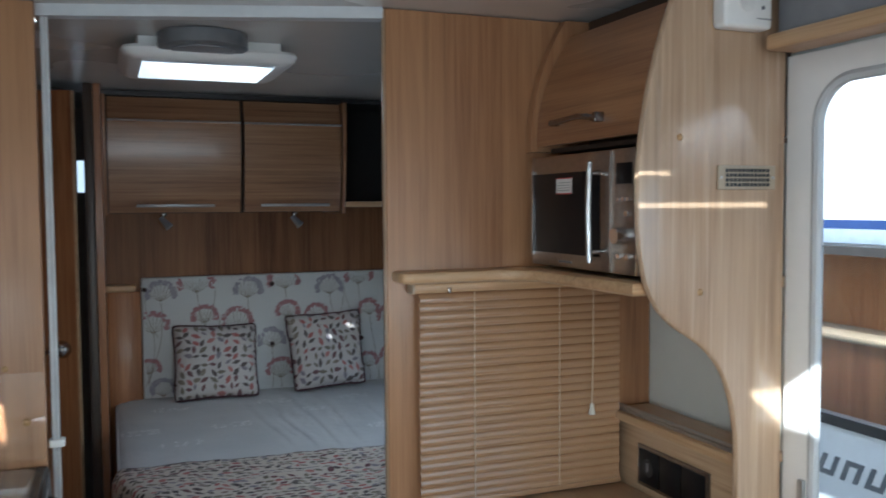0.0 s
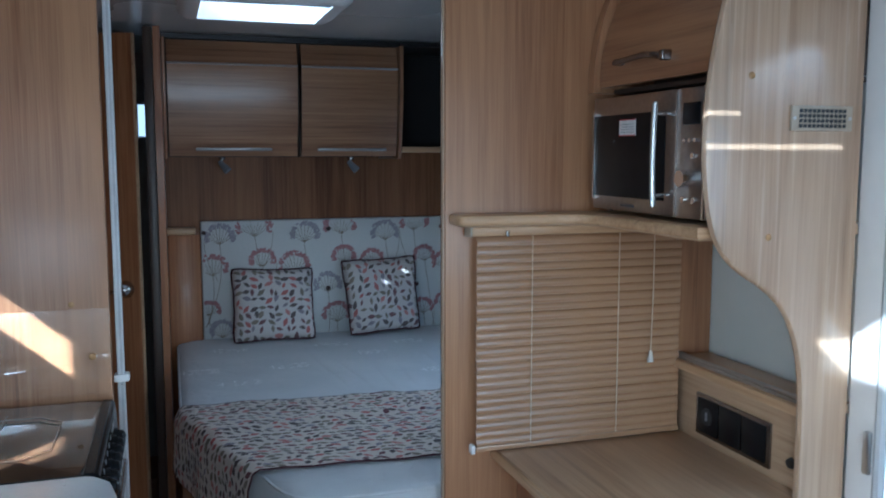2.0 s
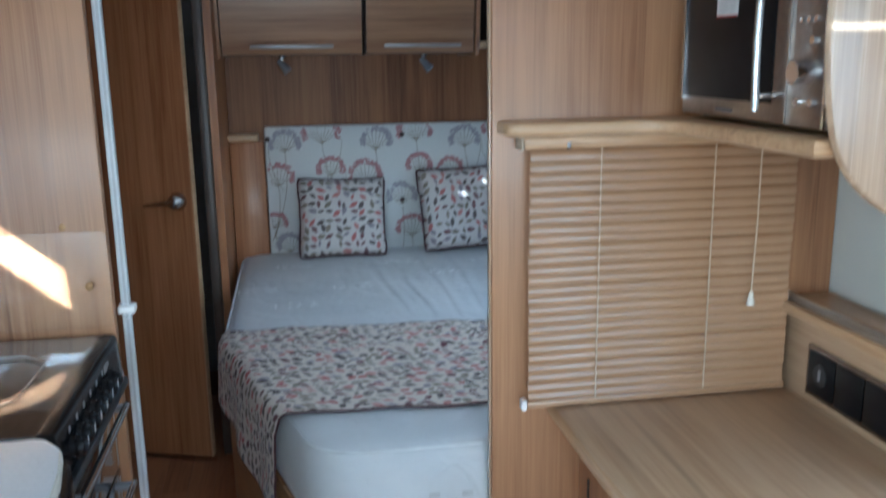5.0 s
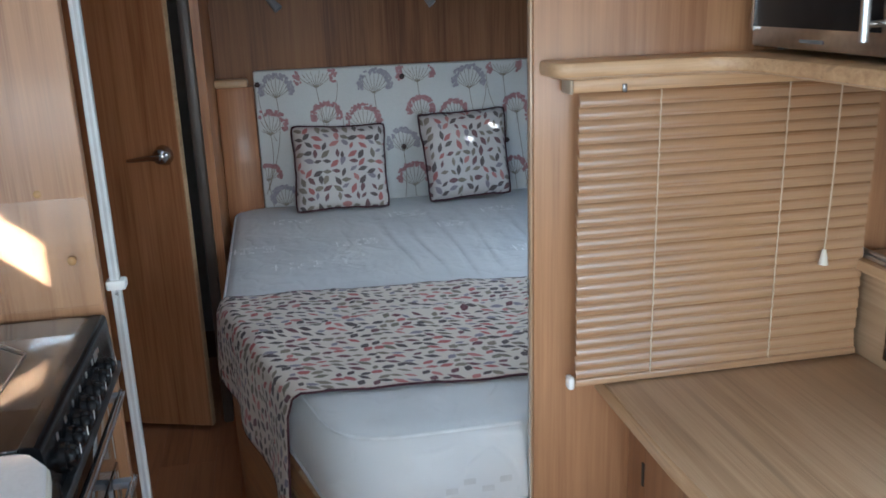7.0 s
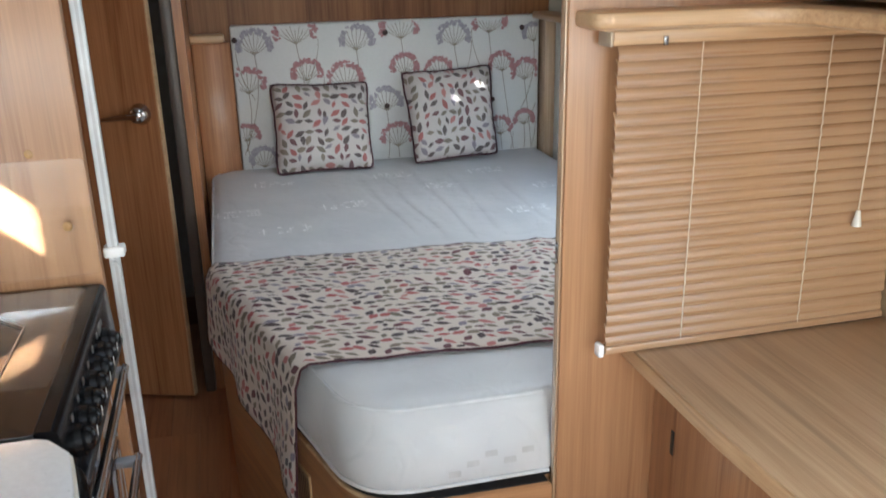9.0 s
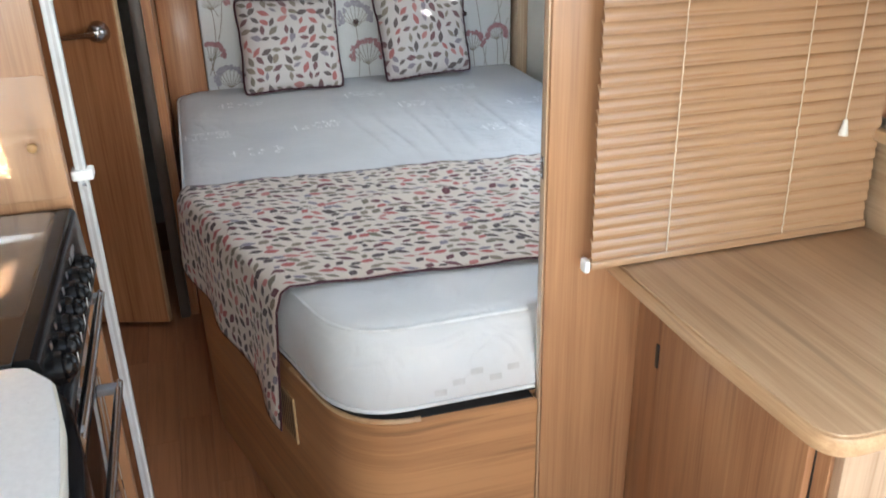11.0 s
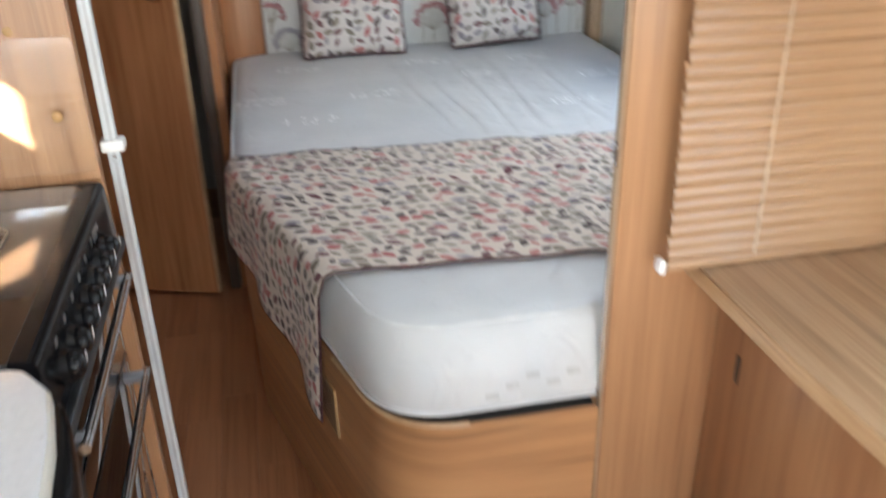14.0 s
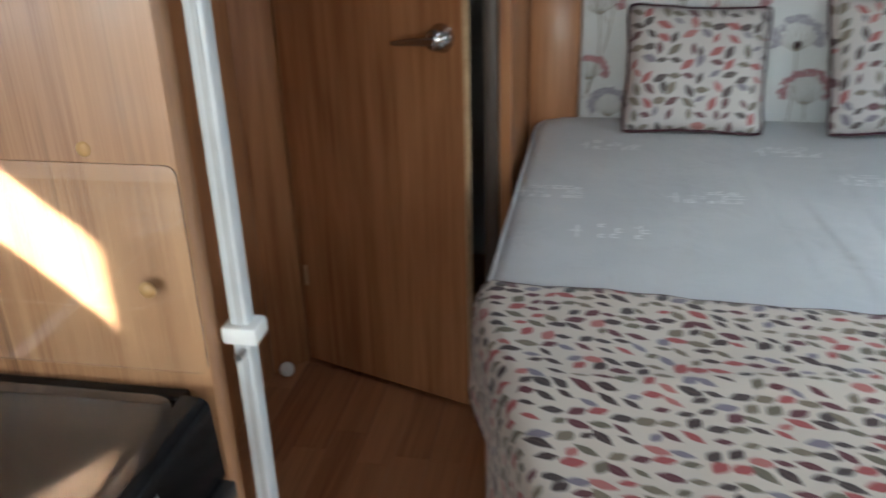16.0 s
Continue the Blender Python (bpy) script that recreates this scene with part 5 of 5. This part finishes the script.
# ---- rooflight and ceiling lamp ----
def rooflight():
    r = thing("rooflight", 0.325, 2.8, TOP, "white plastic rooflight with a bright open blind", "rooflight", "rooflights")
    outer, inner = rounded(0.080, 0.570, 2.565, 3.04, 0.07), rounded(0.14, 0.51, 2.62, 2.98, 0.02)
    bm = bmesh.new()
    n = len(outer)
    lay = []
    for pts, z in ((inset(outer, 0.045), 1.999), (inset(outer, 0.045), 1.972), (inset(outer, 0.006), 1.970), (outer, 1.962), (inset(outer, 0.006), 1.948), (inset(outer, 0.03), 1.936), (inner, 1.935), (inner, 2.06)):
        lay.append([bm.verts.new((x, y, z)) for x, y in pts])
    for a, b in zip(lay, lay[1:]):
        for k in range(n):
            bm.faces.new((a[k], a[(k + 1) % n], b[(k + 1) % n], b[k]))
    bmesh.ops.recalc_face_normals(bm, faces=bm.faces[:])
    put("frame", bm, WHITE, r, smooth=50)
    dome = clear_glass("rooflight_acrylic", (0.96, 0.97, 0.97), 0.1)
    o = put("dome", bbox(0.10, 0.55, 2.58, 3.02, 2.062, 2.068, 0.002), dome, r, "clear acrylic dome")
    put("blind_bar", bbox(0.142, 0.508, 2.66, 2.672, 1.938, 1.948, 0.002), GREY, r, "grey flyscreen bar")
    l = thing("ceiling_light", 0.30, 2.545, TOP, "round grey ceiling lamp, switched off", "ceiling light")
    bm = bmesh.new()
    prof = [(0.116, 1.999), (0.120, 1.996), (0.120, 1.962), (0.113, 1.957), (0.100, 1.956)]
    lay = [[bm.verts.new((0.295 + q * math.cos(a), 2.545 + q * math.sin(a), z)) for a in np.linspace(0, math.tau, 33)[:-1]] for q, z in prof]
    for a, b in zip(lay, lay[1:]):
        for k in range(32):
            bm.faces.new((a[k], a[(k + 1) % 32], b[(k + 1) % 32], b[k]))
    bm.faces.new(lay[-1])
    bmesh.ops.recalc_face_normals(bm, faces=bm.faces[:])
    put("ring", bm, plain("lamp_grey", (0.16, 0.16, 0.165), 0.4), l)
    put("diffuser", rod((0.295, 2.545, 1.9535), (0.295, 2.545, 1.9565), 0.085, 32), GREY, l, "grey unlit diffuser")


rooflight()


# ---- washroom door ----
def washroom_door():
    a, b = Vector((-0.585, 3.730, 0)), Vector((-0.076, 3.553, 0))
    d = (b - a).normalized()
    n = Vector((d.y, -d.x, 0))
    if n.y > 0:
        n = -n
    t = thing("door", (a.x + b.x) / 2, (a.y + b.y) / 2, 0.015, "brown oak laminate washroom door standing slightly ajar", "door")
    w = (b - a).length
    put("leaf", slab([(0.0, 0.02), (w, 0.02), (w, 1.96), (0, 1.96)], lambda u, v, q: a + d * u - n * q + Vector((0, 0, v)), 0.028, 0.002), OAK_DARK, t)
    put("edge_strip", slab([(w + 0.0005, 0.02), (w + 0.004, 0.02), (w + 0.004, 1.96), (w + 0.0005, 1.96)], lambda u, v, q: a + d * u - n * (q + 0.001) + Vector((0, 0, v)), 0.026), OAK_LIP, t, "paler oak edge strip")
    pc = a + d * (w - 0.055) + Vector((0, 0, 1.0))
    h = put("handle", cone(pc, pc + n * 0.020, 0.034, 0.027, 28), NICKEL, t, "polished dark nickel lever handle")
    put("dome", ball(pc + n * 0.020, 0.027, sy=0.75, n=14), NICKEL, h)
    put("neck", rod(pc + n * 0.03, pc + n * 0.050, 0.011, 16), NICKEL, h)
    run = [pc + n * 0.046 + d * 0.010, pc + n * 0.050 - d * 0.02, pc + n * 0.048 - d * 0.055 + Vector((0, 0, -0.004)), pc + n * 0.042 - d * 0.085 + Vector((0, 0, -0.009)), pc + n * 0.036 - d * 0.108 + Vector((0, 0, -0.012))]
    lever = bmesh.new()
    for k in range(4):
        cone(run[k], run[k + 1], 0.0115 - 0.0014 * k, 0.0101 - 0.0014 * k, 16, lever)
        ball(run[k + 1], 0.0101 - 0.0014 * k, n=10, bm=lever)
    put("lever", lever, NICKEL, h)
    put("latch", bbox(b.x + 0.001, b.x + 0.006, b.y + 0.008, b.y + 0.02, 0.985, 1.01), BLACKP, t)
    for z in (0.3, 1.1, 1.75):
        p0 = a + d * 0.02 + n * 0.003
        put("hinge", rod(p0 + Vector((0, 0, z - 0.03)), p0 + Vector((0, 0, z + 0.03)), 0.005), OAK_LIP, t)
    s = thing("door_stop", -0.63, 3.652, 0.0, "small white plastic door stop on the floor", "door stop")
    put("cap", ball((-0.63, 3.652, 0.022), 0.022, n=10), WHITE, s)
    # Emissive pane on an uncut wall, added for the bright sliver past the door.
    m, nodes, links, bsdf = material("washroom_glow")
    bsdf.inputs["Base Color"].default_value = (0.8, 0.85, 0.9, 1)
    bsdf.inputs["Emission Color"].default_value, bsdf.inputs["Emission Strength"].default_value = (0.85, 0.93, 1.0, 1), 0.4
    w = thing("glow_strip", -0.067, 4.54, 1.45, "narrow glowing strip added on the washroom wall for a bright sliver", "window", "", "structure")
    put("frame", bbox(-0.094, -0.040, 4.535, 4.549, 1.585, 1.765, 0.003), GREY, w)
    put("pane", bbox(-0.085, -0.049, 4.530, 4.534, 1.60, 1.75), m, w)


washroom_door()


# ---- cooker ----
def cooker():
    c = thing("cooker", -0.37, 2.0, 0, "black freestanding cooker with a glass lid and steel handles", "cooker")
    x0, xf, y0, y1 = -0.72, -0.135, 1.752, 2.250
    put("body", bbox(x0, xf, y0, y1, 0.0, 0.895, 0.004), BLACK, c)
    out = filleted([(x0, y0, 0), (-0.128, y0, 0.004), (-0.128, y1, 0.03), (x0, y1, 0)], 8)
    put("lid", slab(out, lambda u, v, w: Vector((u, v, 0.922 + w)), 0.010, 0.002), BLACKG, c, "shiny black glass lid")
    put("rim", slab(filleted([(x0, y0 + 0.004, 0), (-0.136, y0 + 0.004, 0.003), (-0.136, y1 - 0.004, 0.003), (x0, y1 - 0.004, 0)], 8), lambda u, v, w: Vector((u, v, 0.896 + w)), 0.0255), BLACKP, c)
    put("back_strip", bbox(x0, -0.13, y1 + 0.001, y1 + 0.0205, 0.90, 0.926, 0.001), BLACK, c, "black strip behind the lid")
    # wire pan support showing under the glass edge
    lines = [[(-0.60, 2.14, 0.9345), (-0.25, 2.14, 0.9345), (-0.20, 2.09, 0.9345)], [(-0.60, 1.86, 0.9345), (-0.25, 1.86, 0.9345), (-0.20, 1.91, 0.9345), (-0.20, 2.09, 0.9345)], [(-0.32, 2.17, 0.9345), (-0.32, 1.84, 0.9345)]]
    for ln in lines:
        put("pan_support", tube(ln, 0.0009, 6), STEEL, c, "thin steel pan support wire")
    prof = filleted([(-0.134, 0.842, 0), (-0.096, 0.842, 0.004), (-0.101, 0.934, 0.022), (-0.127, 0.934, 0.0), (-0.127, 0.921, 0), (-0.134, 0.921, 0)], 5)
    put("fascia", slab(prof, lambda u, v, w: Vector((u, y0 + 0.001 + w, v)), y1 - y0 - 0.002, 0.0), BLACK, c, "sloping black control fascia")
    put("ledge", bbox(-0.134, -0.086, y0 + 0.001, y1 - 0.001, 0.822, 0.8415, 0.003), BLACKP, c, "black ledge under the knobs")
    for k in range(7):
        yy = 2.138 - k * 0.0515
        b = Vector((-0.0985, yy, 0.874))
        n = Vector((1, 0, 0.10)).normalized()
        kn = put("knob", cone(b, b + n * 0.010, 0.0225, 0.0205, 28), KNOB, c, "black control knob")
        put("grip", ball(b + n * 0.012, 0.0165, sx=0.85, n=14), KNOB, kn)
        put("mark", bbox(b.x + 0.0262, b.x + 0.0270, yy - 0.001, yy + 0.001, 0.878, 0.892), PAPER, kn, "white pointer mark")
        put("symbol", bbox(-0.1000, -0.0985, yy - 0.004, yy + 0.004, 0.903, 0.912), SATIN, c)
    put("symbol", bbox(-0.0998, -0.0984, 2.103, 2.128, 0.899, 0.914), SATIN, c, "pale grey control legend")
    for z0, z1, hz, nm in ((0.642, 0.818, 0.797, "grill_door"), (0.12, 0.634, 0.622, "oven_door")):
        d = put(nm, bbox(-0.134, -0.118, y0 + 0.006, y1 - 0.006, z0, z1, 0.003), BLACKG, c, "black glass oven door")
        put("edge", bbox(-0.1175, -0.1160, y1 - 0.03, y1 - 0.027, z0 + 0.01, z1 - 0.01), SATIN, d, "thin steel line")
        put("edge", bbox(-0.1175, -0.1160, y0 + 0.027, y0 + 0.03, z0 + 0.01, z1 - 0.01), SATIN, d, "thin steel line")
        h = put("handle", tube([(-0.083, 1.775, hz), (-0.082, 1.9, hz), (-0.082, 2.08, hz), (-0.083, 2.195, hz)], 0.0075, 12), CHROME, d, "brushed steel bar handle")
        for yy in (1.792, 2.178):
            put("post", bbox(-0.118, -0.078, yy - 0.010, yy + 0.010, hz - 0.007, hz + 0.007, 0.002), GREY, h)
    g = thing("glass_splashback", -0.4, 2.26, 0.946, "clear glass splashback with rounded corners on the panel", "splashback")
    o = put("pane", slab(rounded(-0.62, -0.106, 0.946, 1.150, 0.012), lambda u, v, w: Vector((u, 2.268 + w, v)), 0.002), clear_glass("splashback_glass", (0.97, 0.99, 0.98)), g)
    o.visible_shadow = False
    for x, z in ((-0.146, 1.037), (-0.58, 1.037), (-0.58, 1.11)):
        put("stud", ball((x, 2.258, z), 0.008, sy=0.5), CAP, g, "brown screw cap")
    s = thing("screw_cap", -0.189, 2.27, 1.161, "brown screw cap on the oak panel", "screw cap")
    put("cap", ball((-0.189, 2.272, 1.161), 0.007, sy=0.4), CAP, s)


cooker()


# ---- kitchen unit with white top and fridge ----
def kitchen_window():
    w = thing("window_2", -0.85, 0.76, 1.23, "frosted kitchen window with a white frame", "window", "", "structure")
    ring = bmesh.new()
    for y0, y1, z0, z1 in ((0.31, 1.21, 1.43, 1.455), (0.31, 1.21, 1.005, 1.03), (0.31, 0.335, 1.03, 1.43), (1.185, 1.21, 1.03, 1.43)):
        box(ring, -0.8585, -0.838, y0, y1, z0, z1)
    put("frame", ring, WHITE, w)
    put("pane", bbox(-0.8585, -0.853, 0.336, 1.184, 1.031, 1.429), plain("frosted_pane", (0.8, 0.82, 0.83), 0.4), w)


kitchen_window()


def kitchen_unit():
    front = [(-0.098, 1.744), (-0.078, 1.70), (-0.062, 1.62), (-0.052, 1.52), (-0.048, 1.42), (-0.05, 1.30), (-0.058, 1.18), (-0.07, 1.06), (-0.09, 0.9), (-0.11, 0.7), (-0.11, 0.3)]
    w = thing("kitchen_worktop", -0.4, 1.0, 0.905, "white kitchen worktop with a bowed front edge", "worktop")
    out = [(-0.852, 0.3), (-0.852, 1.744), (-0.125, 1.744), (-0.108, 1.738), (-0.097, 1.725)] + [(x, y) for x, y in front[1:]]
    put("board", slab(out, lambda u, v, q: Vector((u, v, 0.905 + q)), 0.0243, 0.004), plain("cream_edging", (0.74, 0.72, 0.64), 0.35, vary=0.03), w, "cream edging band")
    put("surface", slab(inset(out, -0.003), lambda u, v, q: Vector((u, v, 0.9295 + q)), 0.0038, 0.0015), WORKTOP, w)
    f = thing("fridge", -0.4, 1.2, 0, "fridge with a black control strip and oak-faced bowed door", "fridge")
    put("body", bbox(-0.80, -0.14, 0.95, 1.742, 0.0, 0.90), OAK_V, f)
    shape = lambda d: [(x + d, y) for x, y in front[1:9]]
    strip = [(-0.14, 1.735), (-0.09, 1.735), (-0.072, 1.712)] + [(x + 0.016, y - 0.02) for x, y in front[1:9]] + [(-0.14, 0.9)]
    bar = put("control_strip", slab(strip, lambda u, v, q: Vector((u, v, 0.815 + q)), 0.088, 0.006), BLACK, f, "glossy black control strip")
    ring = tube([(-0.034, 1.50 + 0.035 * math.cos(a), 0.862 + 0.017 * math.sin(a)) for a in np.linspace(0, math.tau, 25)[:-1]], 0.004, 6, True)
    put("pull_ring", ring, BLACKG, bar, "oval finger pull")
    put("script", bbox(-0.0345, -0.0315, 1.37, 1.42, 0.855, 0.861), GREY, bar)
    leaf = [(-0.14, 1.738), (-0.098, 1.738)] + [(x + 0.009, y) for x, y in front[1:9]] + [(-0.14, 0.9)]
    put("door", slab(leaf, lambda u, v, q: Vector((u, v, 0.06 + q)), 0.75, 0.003), OAK_PALE, f, "pale oak door panel")
    c = thing("kitchen_cabinet", -0.4, 0.6, 0, "pale oak kitchen base cabinet", "cabinet")
    put("body", bbox(-0.85, -0.14, 0.3, 0.945, 0.0, 0.90, 0.002), OAK_PALE, c)


kitchen_unit()


# ---- floor strips ----
def floor_strips():
    fl = bpy.data.objects["floor"]
    shapes = []
    for k in range(3):
        bm = bbox(-0.0447, 0.0447, -0.2247, 0.2247, -0.0029, 0.0, 0.0006, 1)
        me = bpy.data.meshes.new("strip")
        bm.to_mesh(me)
        bm.free()
        me.materials.append(PLANK)
        shapes.append(me)
    rng = random.Random(3)
    for i in range(13):
        x = -0.82 + 0.09 * i
        shift = rng.uniform(0, 0.45)
        for j in range(10):
            y = 0.0 + shift + 0.45 * j
            if y > 4.3:
                continue
            o = new("strip", shapes[rng.randrange(3)])
            o.location = (x, y, 0)
            o.parent = fl


floor_strips()
